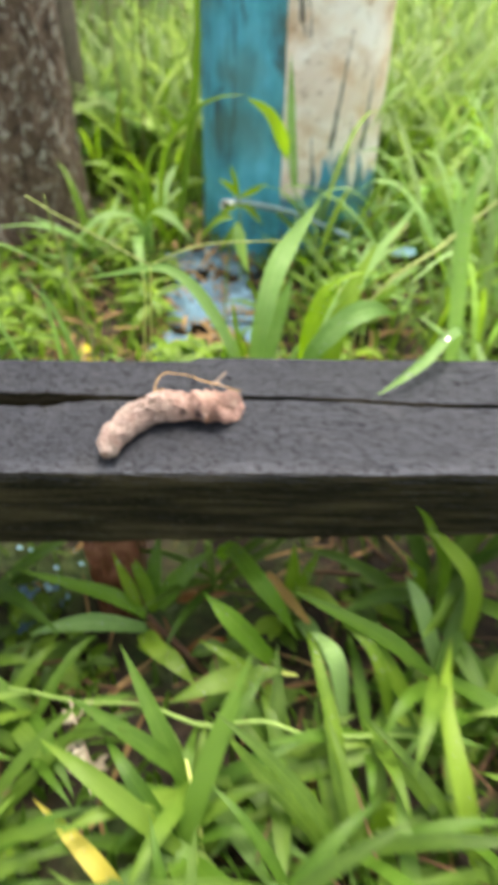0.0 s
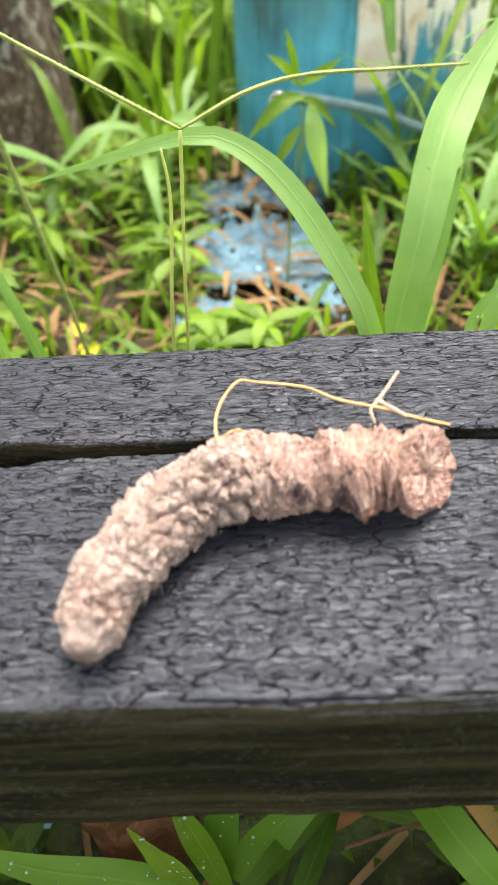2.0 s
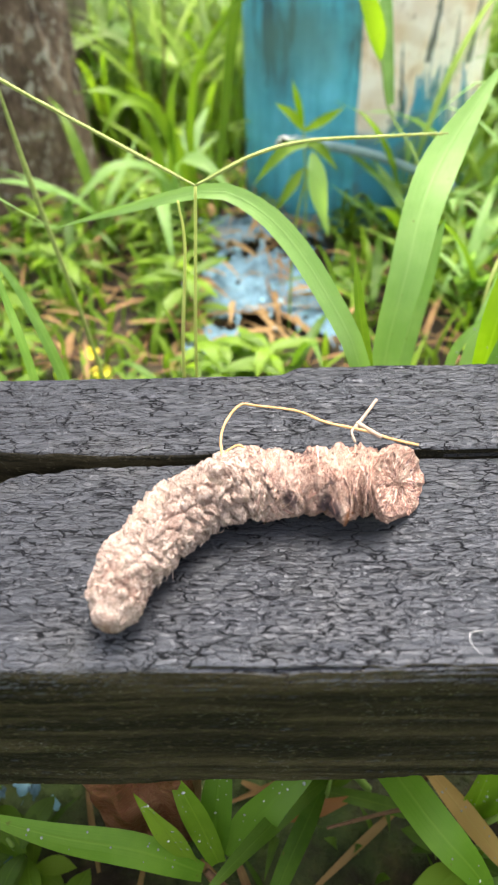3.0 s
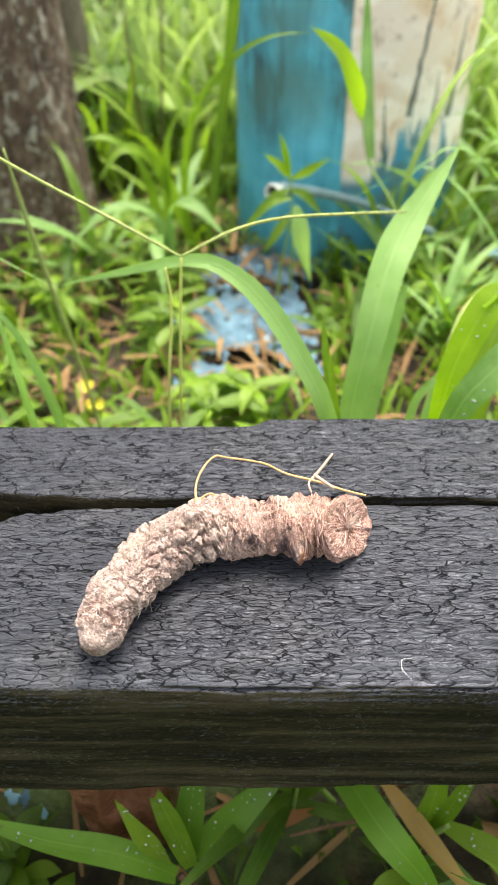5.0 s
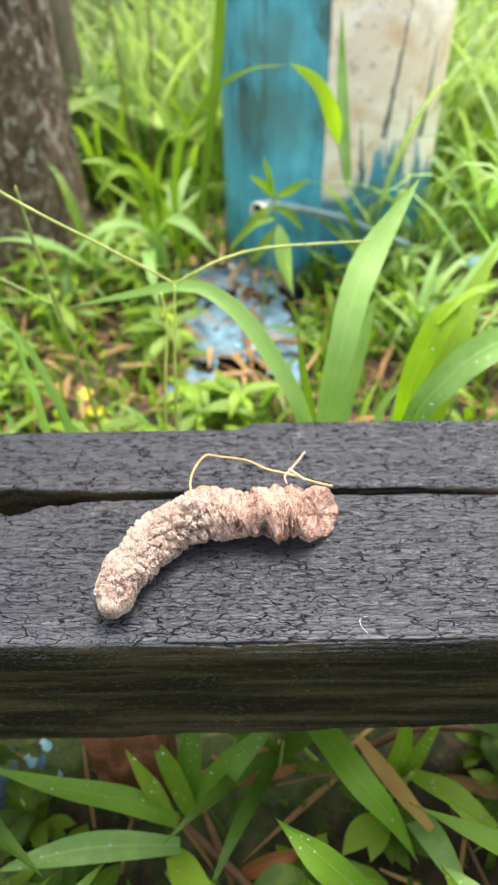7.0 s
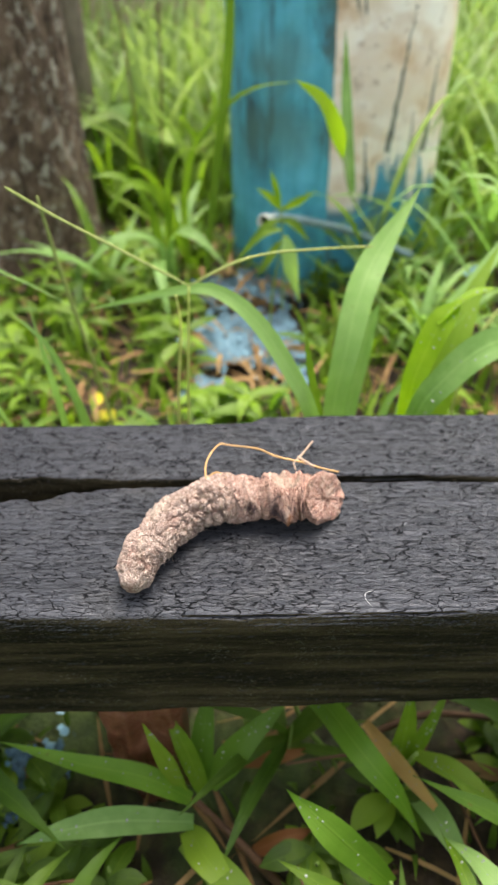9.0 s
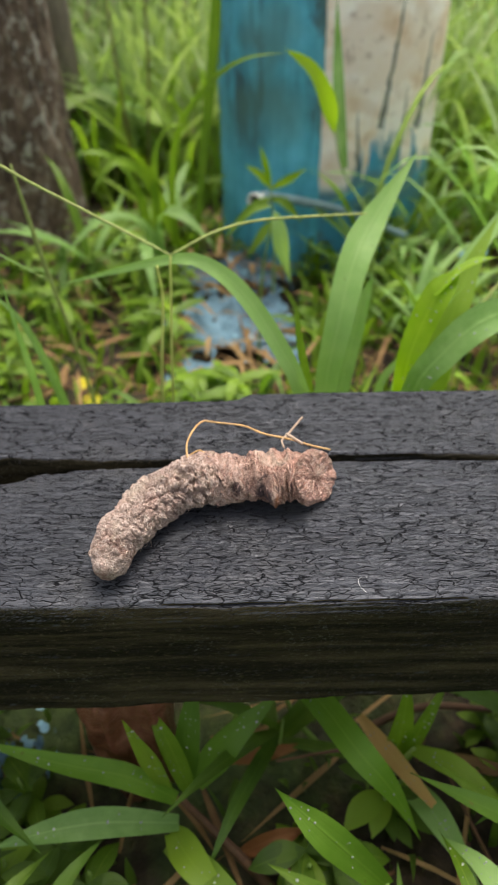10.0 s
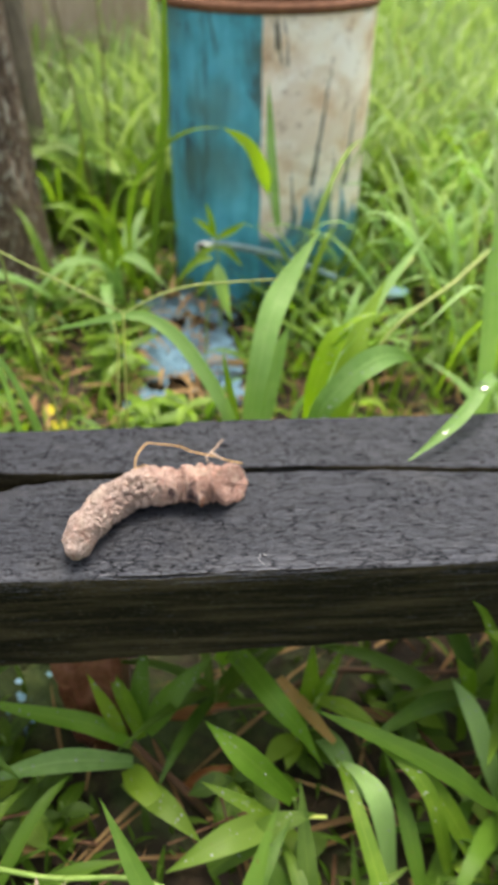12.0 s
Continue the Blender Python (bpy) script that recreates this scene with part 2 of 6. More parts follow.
def dung_material():
    """Dry fibrous matter: grey-buff at the tapered end, rust-pink where the fibres wrap round, with dark streaks."""
    k = Mat("dry_fibre")
    uv = k.n.new("ShaderNodeUVMap").outputs[0]
    v = k.node("SeparateXYZ", Vector=uv).outputs[1]
    p = k.coord((1, 1, 1))
    n1, n2, n3 = k.noise(p, 120, 5, 0.65), k.noise(p, 520, 6, 0.75, 2.0), k.noise(p, 2100, 3, 0.6)
    warp = k.math("ADD", v, k.math("MULTIPLY", k.math("SUBTRACT", n1, 0.5), 0.45))
    # wiggly dark lines: shade in the gaps between fibres, painted as colour
    vein = k.math("ABSOLUTE", k.math("SUBTRACT", k.noise(p, 260, 4, 0.6, 3.0), 0.5))
    vein = k.math("MULTIPLY", k.math("SUBTRACT", 1.0, k.step(vein, 0.006, 0.035)), k.step(n1, 0.40, 0.56))
    hue = k.step(warp, 0.40, 0.78)
    # the darkest stops paint crevice shade into the lows of n2
    buff = k.ramp(n2, [(0.32, (0.13, 0.085, 0.065)), (0.43, (0.46, 0.34, 0.30)), (0.60, (0.75, 0.62, 0.57))])
    rust = k.ramp(n2, [(0.32, (0.13, 0.055, 0.042)), (0.44, (0.48, 0.265, 0.215)), (0.60, (0.77, 0.535, 0.455))])
    base = k.mix(hue, buff, rust)
    base = k.mix(k.math("MULTIPLY", k.step(k.noise(p, 160, 5, 0.7, 1.0), 0.54, 0.64), 0.40), base, (0.30, 0.215, 0.17))
    streak = k.step(k.noise(p, 180, 3, 0.6, 0.8), 0.56, 0.65)
    band = k.math("MULTIPLY", k.step(v, 0.45, 0.6), k.math("SUBTRACT", 1.0, k.step(v, 0.80, 0.88)))
    base = k.mix(k.math("MULTIPLY", streak, k.math("MULTIPLY", band, 0.75)), base, (0.10, 0.075, 0.085))
    base = k.mix(k.math("MULTIPLY", vein, 0.8), base, (0.085, 0.045, 0.034))
    u = k.node("SeparateXYZ", Vector=uv).outputs[0]
    tone = k.noise(p, 55, 4, 0.6, 0.6)
    base = k.mix(k.math("MULTIPLY", k.step(tone, 0.52, 0.64), 0.38), base, (0.38, 0.26, 0.235))
    base = k.mix(k.math("MULTIPLY", k.math("SUBTRACT", 1.0, k.step(tone, 0.36, 0.46)), 0.4), base, (0.74, 0.65, 0.54))
    # dark purplish patches between the wraps, and a rusty knob below them
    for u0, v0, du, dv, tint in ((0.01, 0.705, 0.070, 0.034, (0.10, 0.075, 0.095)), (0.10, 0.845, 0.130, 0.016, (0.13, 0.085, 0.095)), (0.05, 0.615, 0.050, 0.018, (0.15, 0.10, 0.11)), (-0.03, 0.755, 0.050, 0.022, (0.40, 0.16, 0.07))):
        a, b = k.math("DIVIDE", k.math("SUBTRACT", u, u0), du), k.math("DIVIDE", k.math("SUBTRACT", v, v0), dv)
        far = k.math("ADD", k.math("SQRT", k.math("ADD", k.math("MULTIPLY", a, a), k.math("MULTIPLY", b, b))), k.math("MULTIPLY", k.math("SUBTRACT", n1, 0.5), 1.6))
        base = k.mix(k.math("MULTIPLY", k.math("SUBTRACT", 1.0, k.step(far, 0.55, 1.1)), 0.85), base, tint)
    pink = k.step(k.noise(p, 95, 3, 0.5), 0.55, 0.66)
    base = k.mix(k.math("MULTIPLY", pink, 0.35), base, (0.60, 0.38, 0.33))
    tip = k.math("MULTIPLY", k.math("SUBTRACT", 1.0, k.step(v, 0.05, 0.22)), k.step(k.noise(p, 150, 4, 0.6), 0.44, 0.58))
    base = k.mix(k.math("MULTIPLY", tip, 0.6), base, (0.26, 0.13, 0.105))
    normal = k.bump(k.math("SUBTRACT", k.math("ADD", n2, k.math("MULTIPLY", n3, 0.45)), k.math("MULTIPLY", vein, 0.25)), 1.0, 0.0017)
    return k.done(k.mix(1.0, base, (0.90, 0.89, 0.88), "MULTIPLY"), 0.85, normal, 0.2)


DUNG = dung_material()


def strand_material():
    """Single dry fibres: buff along the lumpy part, rust-pink where they wrap, each its own shade."""
    k = Mat("dry_strand")
    v = k.node("SeparateXYZ", Vector=k.n.new("ShaderNodeUVMap").outputs[0]).outputs[1]
    r = k.n.new("ShaderNodeNewGeometry").outputs["Random Per Island"]
    buff = k.ramp(r, [(0.0, (0.15, 0.10, 0.085)), (0.4, (0.48, 0.36, 0.315)), (1.0, (0.80, 0.68, 0.62))])
    rust = k.ramp(r, [(0.0, (0.10, 0.065, 0.08)), (0.25, (0.42, 0.215, 0.17)), (0.6, (0.64, 0.40, 0.325)), (1.0, (0.79, 0.60, 0.53))])
    n = k.noise(k.coord((1, 1, 1)), 900, 3, 0.6)
    base = k.mix(k.step(v, 0.42, 0.66), buff, rust)
    base = k.mix(k.math("MULTIPLY", k.step(n, 0.5, 0.7), 0.35), base, (0.34, 0.22, 0.17))
    return k.done(base, 0.85, k.bump(n, 0.6, 0.0004), 0.2)


STRAND = strand_material()


def plain(name, stops, scale, rough=0.7, bump=0.4, distance=0.001, stretch=(1, 1, 1), spec=0.4, metal=None):
    """A varied surface: colour and relief from two scales of noise."""
    k = Mat(name)
    p = k.coord(stretch)
    a, b = k.noise(p, scale, 6, 0.65), k.noise(p, scale * 5.3, 5, 0.65)
    f = k.math("ADD", k.math("MULTIPLY", a, 0.65), k.math("MULTIPLY", b, 0.35))
    r = k.n.new("ShaderNodeObjectInfo").outputs["Random"]
    f = k.math("ADD", f, k.math("MULTIPLY", k.math("SUBTRACT", r, 0.5), 0.12))
    return k.done(k.ramp(f, stops), rough, k.bump(f, bump, distance), spec, metal)


ROOT = plain("yellow_root", [(0.3, (0.36, 0.20, 0.07)), (0.7, (0.66, 0.43, 0.19))], 160, 0.55)
THREAD = plain("white_thread", [(0.3, (0.62, 0.64, 0.66)), (0.7, (0.78, 0.80, 0.82))], 300, 0.6)
ROOT_GREY = plain("grey_twig", [(0.3, (0.22, 0.15, 0.11)), (0.7, (0.46, 0.36, 0.28))], 220, 0.8)
STEM = plain("green_stem", [(0.3, (0.13, 0.24, 0.04)), (0.7, (0.26, 0.38, 0.10))], 90, 0.5)
STEM_PALE = plain("pale_stem", [(0.3, (0.48, 0.56, 0.12)), (0.7, (0.64, 0.70, 0.22))], 90, 0.5)
STEM_BROWN = plain("brown_stem", [(0.3, (0.055, 0.027, 0.014)), (0.7, (0.16, 0.080, 0.042))], 90, 0.65)
SPIKE = plain("seed_spike", [(0.3, (0.15, 0.22, 0.045)), (0.7, (0.33, 0.38, 0.12))], 400, 0.6)
def bark_material():
    k = Mat("bark")
    p = k.coord((1, 1, 0.55))
    a, b, c = k.noise(p, 20, 6, 0.7), k.noise(p, 110, 6, 0.7), k.noise(k.coord((1, 1, 1)), 62, 4, 0.6)
    base = k.ramp(k.math("ADD", k.math("MULTIPLY", a, 0.5), k.math("MULTIPLY", b, 0.5)), [(0.38, (0.036, 0.024, 0.017)), (0.5, (0.13, 0.090, 0.063)), (0.64, (0.30, 0.22, 0.165))])
    lichen = k.math("MULTIPLY", k.step(c, 0.50, 0.60), k.step(b, 0.44, 0.56))
    base = k.mix(k.math("MULTIPLY", lichen, 0.75), base, (0.46, 0.44, 0.38))
    return k.done(base, 0.9, k.bump(k.math("ADD", a, b), 1.0, 0.006), 0.3)


BARK = bark_material()
BARK_PALE = plain("pale_bark", [(0.3, (0.06, 0.048, 0.036)), (0.7, (0.22, 0.185, 0.14))], 30, 0.9, 0.9, 0.004, (1, 1, 0.4))
CLAY = plain("red_clay", [(0.34, (0.035, 0.011, 0.007)), (0.5, (0.115, 0.038, 0.022)), (0.66, (0.22, 0.095, 0.064))], 40, 0.33, 1.0, 0.004)
PIPE = plain("grey_plastic", [(0.35, (0.10, 0.18, 0.20)), (0.65, (0.24, 0.34, 0.37))], 60, 0.75, 0.4, 0.001, (1, 1, 1), 0.2)
COLLAR = plain("pale_plastic", [(0.3, (0.50, 0.52, 0.50)), (0.7, (0.70, 0.71, 0.69))], 60, 0.45, 0.2)
DARK = plain("hollow_shade", [(0.3, (0.012, 0.012, 0.012)), (0.7, (0.03, 0.03, 0.03))], 40, 0.8)
RUST = plain("rust", [(0.3, (0.08, 0.032, 0.018)), (0.7, (0.24, 0.105, 0.055))], 60, 0.85)
BOARD = plain("weathered_board", [(0.3, (0.30, 0.22, 0.15)), (0.7, (0.52, 0.43, 0.33))], 14, 0.85, 0.5, 0.003, (4, 4, 0.5))
SHEET = plain("blue_plastic", [(0.35, (0.05, 0.09, 0.12)), (0.5, (0.11, 0.21, 0.285)), (0.66, (0.21, 0.34, 0.43))], 35, 0.6, 0.6, 0.004, (1, 1, 1), 0.2)
CHIP = plain("blue_chip", [(0.35, (0.10, 0.26, 0.36)), (0.65, (0.24, 0.46, 0.58))], 60, 0.4)
PETAL = plain("yellow_petal", [(0.3, (0.50, 0.42, 0.02)), (0.7, (0.66, 0.58, 0.04))], 80, 0.6)


def soil_material():
    k = Mat("soil")
    p = k.coord((1, 1, 1))
    a, b, c = k.noise(p, 9, 6, 0.65), k.noise(p, 60, 6, 0.7), k.noise(p, 2.2, 4, 0.6)
    base = k.ramp(b, [(0.28, (0.009, 0.006, 0.004)), (0.5, (0.028, 0.018, 0.011)), (0.75, (0.085, 0.054, 0.030))])
    moss = k.math("MULTIPLY", k.step(a, 0.46, 0.66), 0.6)
    green = k.ramp(b, [(0.3, (0.025, 0.06, 0.012)), (0.7, (0.09, 0.17, 0.03))])
    base = k.mix(k.math("MULTIPLY", moss, k.step(c, 0.3, 0.6)), base, green)
    return k.done(base, 0.75, k.bump(k.math("ADD", a, b), 0.8, 0.012), 0.4)


SOIL = soil_material()


def drum_paint():
    """Old paint: a blue flank, a peeling off-white panel with bare patches, and blue splashes that run at its foot."""
    k = Mat("old_paint")
    p = k.coord((1, 1, 1))
    sep = k.node("SeparateXYZ", Vector=p)
    x, z = sep.outputs[0], sep.outputs[2]
    n1, n2, n3 = k.noise(p, 18, 5, 0.6), k.noise(p, 70, 6, 0.65), k.noise(p, 6, 3, 0.5)
    streaks = k.noise(k.coord((95, 95, 5)), 1.0, 4, 0.7)
    blue = k.ramp(k.math("ADD", k.math("MULTIPLY", n1, 0.6), k.math("MULTIPLY", streaks, 0.4)), [(0.30, (0.045, 0.13, 0.16)), (0.47, (0.06, 0.36, 0.50)), (0.68, (0.13, 0.55, 0.74))])
    smear = k.step(k.noise(k.coord((30, 30, 7)), 1.0, 5, 0.7, 0.5), 0.50, 0.64)
    blue = k.mix(k.math("MULTIPLY", k.math("MULTIPLY", smear, 0.85), k.step(z, -0.13, 0.0)), blue, (0.045, 0.075, 0.08))
    # dull green-teal patches, stronger towards the top
    teal = k.math("MULTIPLY", k.step(n3, 0.40, 0.54), k.step(z, -0.09, 0.01))
    blue = k.mix(k.math("MULTIPLY", teal, 0.8), blue, (0.085, 0.20, 0.19))
    white = k.ramp(n1, [(0.34, (0.54, 0.38, 0.27)), (0.42, (0.76, 0.62, 0.50)), (0.50, (0.85, 0.77, 0.70)), (0.64, (0.88, 0.85, 0.82))])
    tan = k.step(k.noise(k.coord((1, 1, 1.6)), 8, 4, 0.6), 0.46, 0.56)
    white = k.mix(k.math("MULTIPLY", tan, 0.38), white, (0.52, 0.34, 0.20))
    white = k.mix(k.math("MULTIPLY", k.step(n2, 0.56, 0.68), 0.5), white, (0.26, 0.16, 0.10))
    gash = k.step(k.noise(k.coord((26, 26, 5)), 1.0, 4, 0.65, 0.6), 0.66, 0.70)
    white = k.mix(k.math("MULTIPLY", gash, 0.85), white, (0.06, 0.06, 0.055))
    seam = k.step(k.math("ADD", x, k.math("MULTIPLY", k.math("SUBTRACT", n2, 0.5), 0.006)), -0.0195, -0.0165)
    runs = k.noise(k.coord((120, 50, 9)), 1.0, 4, 0.75, 0.4)
    reach = k.math("MULTIPLY", k.step(x, 0.005, 0.05), k.math("SUBTRACT", 1.0, k.math("MULTIPLY", k.step(x, 0.085, 0.12), 0.7)))
    foot = k.math("ADD", -0.098, k.math("MULTIPLY", k.step(runs, 0.38, 0.66), k.math("MULTIPLY", reach, 0.085)))
    dry = k.step(k.math("SUBTRACT", z, foot), -0.006, 0.010)
    splash = k.mix(k.step(n1, 0.45, 0.6), (0.05, 0.30, 0.50), (0.09, 0.22, 0.28))
    panel = k.mix(dry, splash, white)
    # long dark gashes in the panel: foot and head of each, and its half width
    for x0, z0, x1, z1, half in ((0.050, -0.030, 0.068, 0.112, 0.0032), (0.099, -0.040, 0.107, 0.062, 0.0040), (0.028, -0.075, 0.022, -0.008, 0.0026), (0.078, -0.055, 0.080, 0.010, 0.0022)):
        f = k.math("DIVIDE", k.math("SUBTRACT", z, z0), z1 - z0)
        mid = k.math("ADD", k.math("ADD", x0, k.math("MULTIPLY", f, x1 - x0)), k.math("MULTIPLY", k.math("SUBTRACT", n2, 0.5), 0.010))
        slim = k.math("MULTIPLY", half, k.math("SUBTRACT", 1.15, f))
        inside = k.math("MULTIPLY", k.math("LESS_THAN", k.math("ABSOLUTE", k.math("SUBTRACT", x, mid)), slim), k.math("MULTIPLY", k.math("GREATER_THAN", f, 0.0), k.math("LESS_THAN", f, 1.0)))
        panel = k.mix(k.math("MULTIPLY", inside, 0.85), panel, (0.045, 0.075, 0.075))
    base = k.mix(seam, blue, panel)
    hole = k.step(k.noise(p, 34, 3, 0.55, 0.8), 0.70, 0.73)
    base = k.mix(hole, base, (0.035, 0.022, 0.016))
    normal = k.bump(k.math("SUBTRACT", k.math("ADD", n2, streaks), k.math("MULTIPLY", hole, 0.8)), 0.5, 0.002)
    return k.done(base, 0.55, normal, 0.4)


PAINT = drum_paint()


def water():
    k = Mat("water")
    k.b.inputs["Transmission Weight"].default_value = 1.0
    k.b.inputs["IOR"].default_value = 1.33
    return k.done((1.0, 1.0, 1.0), 0.02)


WATER = water()


def dew_material():
    """Fine droplets, partly clear; the sky's highlights are painted in as a pale, half-opaque base colour."""
    k = Mat("dew")
    k.b.inputs["Transmission Weight"].default_value = 0.6
    k.b.inputs["IOR"].default_value = 1.33
    return k.done((0.80, 0.86, 0.80), 0.05, None, 0.9)


DEW = dew_material()


# ---- building helpers ----
def sheet(name, verts, faces, material, uvs=None, smooth=True):
    """A mesh from vertices and faces: an array of quads, or quads and a few larger faces as (array, list)."""
    me = bpy.data.meshes.new(name)
    quads, extra = faces if isinstance(faces, tuple) else (faces, [])
    quads = np.asarray(quads, dtype=np.int32).reshape(-1, 4)
    loops = np.concatenate([quads.ravel()] + [np.asarray(f, dtype=np.int32) for f in extra])
    sizes = np.concatenate([np.full(len(quads), 4, dtype=np.int32), np.array([len(f) for f in extra], dtype=np.int32)])
    starts = np.concatenate([[0], np.cumsum(sizes)[:-1]]).astype(np.int32)
    verts = np.ascontiguousarray(verts, dtype=np.float32)
    me.vertices.add(len(verts))
    me.vertices.foreach_set("co", verts.ravel())
    me.loops.add(len(loops))
    me.loops.foreach_set("vertex_index", loops)
    me.polygons.add(len(sizes))
    me.polygons.foreach_set("loop_start", starts)
    me.materials.append(material)
    me.polygons.foreach_set("use_smooth", np.full(len(sizes), smooth))
    me.update(calc_edges=True)
    if uvs is not None:
        layer = me.uv_layers.new(name="UVMap")
        layer.data.foreach_set("uv", np.asarray(uvs, dtype=np.float32)[loops].ravel())
    me.validate()
    return me


def joined(pieces):
    """Several (verts, (quads, caps)) pieces as one."""
    vs, qs, cs, count = [], [], [], 0
    for v, (q, c) in pieces:
        vs.append(v)
        qs.append(np.asarray(q).reshape(-1, 4) + count)
        cs += [tuple(i + count for i in f) for f in c]
        count += len(v)
    return np.vstack(vs), (np.vstack(qs), cs)


def child(name, me, parent, label="", m=None):
    ob = new(name, me)
    ob.parent = parent
    if m is not None:
        ob.matrix_basis = m
    return tagged(ob, label) if label else ob


def thing(name, label, category, group="", kind="", at=None):
    ob = new(name)
    if at is not None:
        ob.matrix_basis = at
    return tagged(ob, label, category, group, kind)


def spline(points, n):
    """n points along a smooth curve through the given ones."""
    p = np.asarray(points, float)
    p = np.vstack([2 * p[0] - p[1], p, 2 * p[-1] - p[-2]])
    m = len(p) - 3
    out = []
    for s in np.linspace(0, m, n):
        i = min(int(s), m - 1)
        f = s - i
        a, b, c, d = p[i : i + 4]
        out.append(0.5 * (2 * b + (c - a) * f + (2 * a - 5 * b + 4 * c - d) * f * f + (3 * b - a - 3 * c + d) * f**3))
    return np.array(out)


def grid_faces(rows, cols, wrap=False):
    i, j = np.meshgrid(np.arange(rows - 1), np.arange(cols if wrap else cols - 1), indexing="ij")
    k = (j + 1) % cols
    return np.stack([i * cols + j, i * cols + k, (i + 1) * cols + k, (i + 1) * cols + j], -1).reshape(-1, 4)


def ribbon(points, width, face=(0, 0, 1), fold=0.22, n=18, base=0.55, peak=0.35, wave=0.0, seed=0):
    """A grass leaf along a curve: widest at peak, pointed at the tip, folded along the midrib. Returns verts, faces and uvs."""
    c = spline(points, n)
    t = np.gradient(c, axis=0)
    t /= np.linalg.norm(t, axis=1)[:, None]
    side = np.cross(t, np.asarray(face, float))
    side /= np.linalg.norm(side, axis=1)[:, None] + 1e-9
    up = np.cross(side, t)
    s = np.linspace(0, 1, n)
    w = np.where(s < peak, base + (1 - base) * np.sin(np.clip(s / peak, 0, 1) * math.pi / 2), np.cos(np.clip((s - peak) / (1 - peak), 0, 1) * math.pi / 2) ** 1.1) * width / 2
    rng = np.random.RandomState(seed)
    ripple = wave * width * np.sin(s * rng.uniform(9, 14) + rng.uniform(0, 6))
    verts, uvs = [], []
    for q in (-1.0, -0.5, 0.0, 0.5, 1.0):
        lift = fold * abs(q) ** 1.3 * w + (ripple * q * abs(q))
        verts.append(c + side * (q * w)[:, None] + up * lift[:, None])
        uvs.append(np.stack([np.full(n, q / 2 + 0.5), s * np.linalg.norm(np.diff(c, axis=0), axis=1).sum() * 20], -1))
    verts = np.stack(verts, 1).reshape(-1, 3)
    return verts, grid_faces(n, 5), np.stack(uvs, 1).reshape(-1, 2)


def tube(points, radii, n=24, sides=8, seed=0, rough=0.0):
    """A round stem along a curve, with closed ends."""
    c = spline(points, n)
    t = np.gradient(c, axis=0)
    t /= np.linalg.norm(t, axis=1)[:, None]
    ref = np.array([0.31, 0.22, 0.92]) if abs(t[0][2]) < 0.8 else np.array([0.92, 0.31, 0.22])
    a = np.cross(t, ref)
    a /= np.linalg.norm(a, axis=1)[:, None]
    b = np.cross(t, a)
    r = np.interp(np.linspace(0, 1, n), np.linspace(0, 1, len(radii)), radii)
    ang = np.linspace(0, 2 * math.pi, sides, endpoint=False)
    rng = np.random.RandomState(seed)
    rr = r[:, None] * (1 + rough * rng.uniform(-1, 1, (n, sides)))
    v = c[:, None] + rr[..., None] * (np.cos(ang)[None, :, None] * a[:, None] + np.sin(ang)[None, :, None] * b[:, None])
    v = v.reshape(-1, 3)
    caps = [tuple(range(sides - 1, -1, -1)), tuple((n - 1) * sides + i for i in range(sides))]
    return v, (grid_faces(n, sides, True), caps)


def hashed(i, j, seed):
    h = np.sin(i * 127.1 + j * 311.7 + seed * 74.7) * 43758.5453
    return h - np.floor(h)


def value_noise(x, y, seed=0):
    i, j = np.floor(x), np.floor(y)
    f, g = x - i, y - j
    f, g = f * f * (3 - 2 * f), g * g * (3 - 2 * g)
    a, b, c, d = hashed(i, j, seed), hashed(i + 1, j, seed), hashed(i, j + 1, seed), hashed(i + 1, j + 1, seed)
    return (a * (1 - f) + b * f) * (1 - g) + (c * (1 - f) + d * f) * g


def fractal(x, y, seed=0, octaves=4):
    return sum(value_noise(x * 2**o, y * 2**o, seed + o) / 2**o for o in range(octaves)) / (2 - 2 ** (1 - octaves))


def cells(u, v, seed=0):
    """Nearest and second nearest distance in a jittered grid."""
    i, j = np.floor(u), np.floor(v)
    f1, f2 = np.full(u.shape, 9.0), np.full(u.shape, 9.0)
    for di in (-1, 0, 1):
        for dj in (-1, 0, 1):
            a, b = i + di, j + dj
            d = np.hypot(a + 0.1 + 0.8 * hashed(a, b, seed) - u, b + 0.1 + 0.8 * hashed(a, b, seed + 5) - v)
            f2 = np.where(d < f1, f1, np.minimum(f2, d))
            f1 = np.minimum(f1, d)
    return f1, f2


def smooth(v, lo, hi):
    t = np.clip((v - lo) / (hi - lo), 0, 1)
    return t * t * (3 - 2 * t)


# ---- ground ----
def build_ground():
    near = np.arange(-0.6, 1.6, 0.012)
    far = np.array([1.8, 2.2, 3, 4.5, 7, 11, 18, 30, 60, 120, 250])
    xs = np.concatenate([-far[::-1], np.arange(-1.1, 1.11, 0.012), far])
    ys = np.concatenate([-far[::-1], near, far])
    x, y = np.meshgrid(xs, ys, indexing="ij")
    z = GROUND + 0.022 * (fractal(x * 9 + 30, y * 9 + 40, 3) - 0.5) + 0.012 * (fractal(x * 45 + 9, y * 45, 8) - 0.5)
    z = z + 0.05 * smooth(y, 1.5, 5.0)
    verts = np.stack([x, y, z], -1).reshape(-1, 3)
    ob = new("ground", sheet("ground", verts, grid_faces(len(xs), len(ys)), SOIL))
    return tagged(ob, "dark damp soil with leaf litter and moss under the grass", "ground", kind="structure")


build_ground()


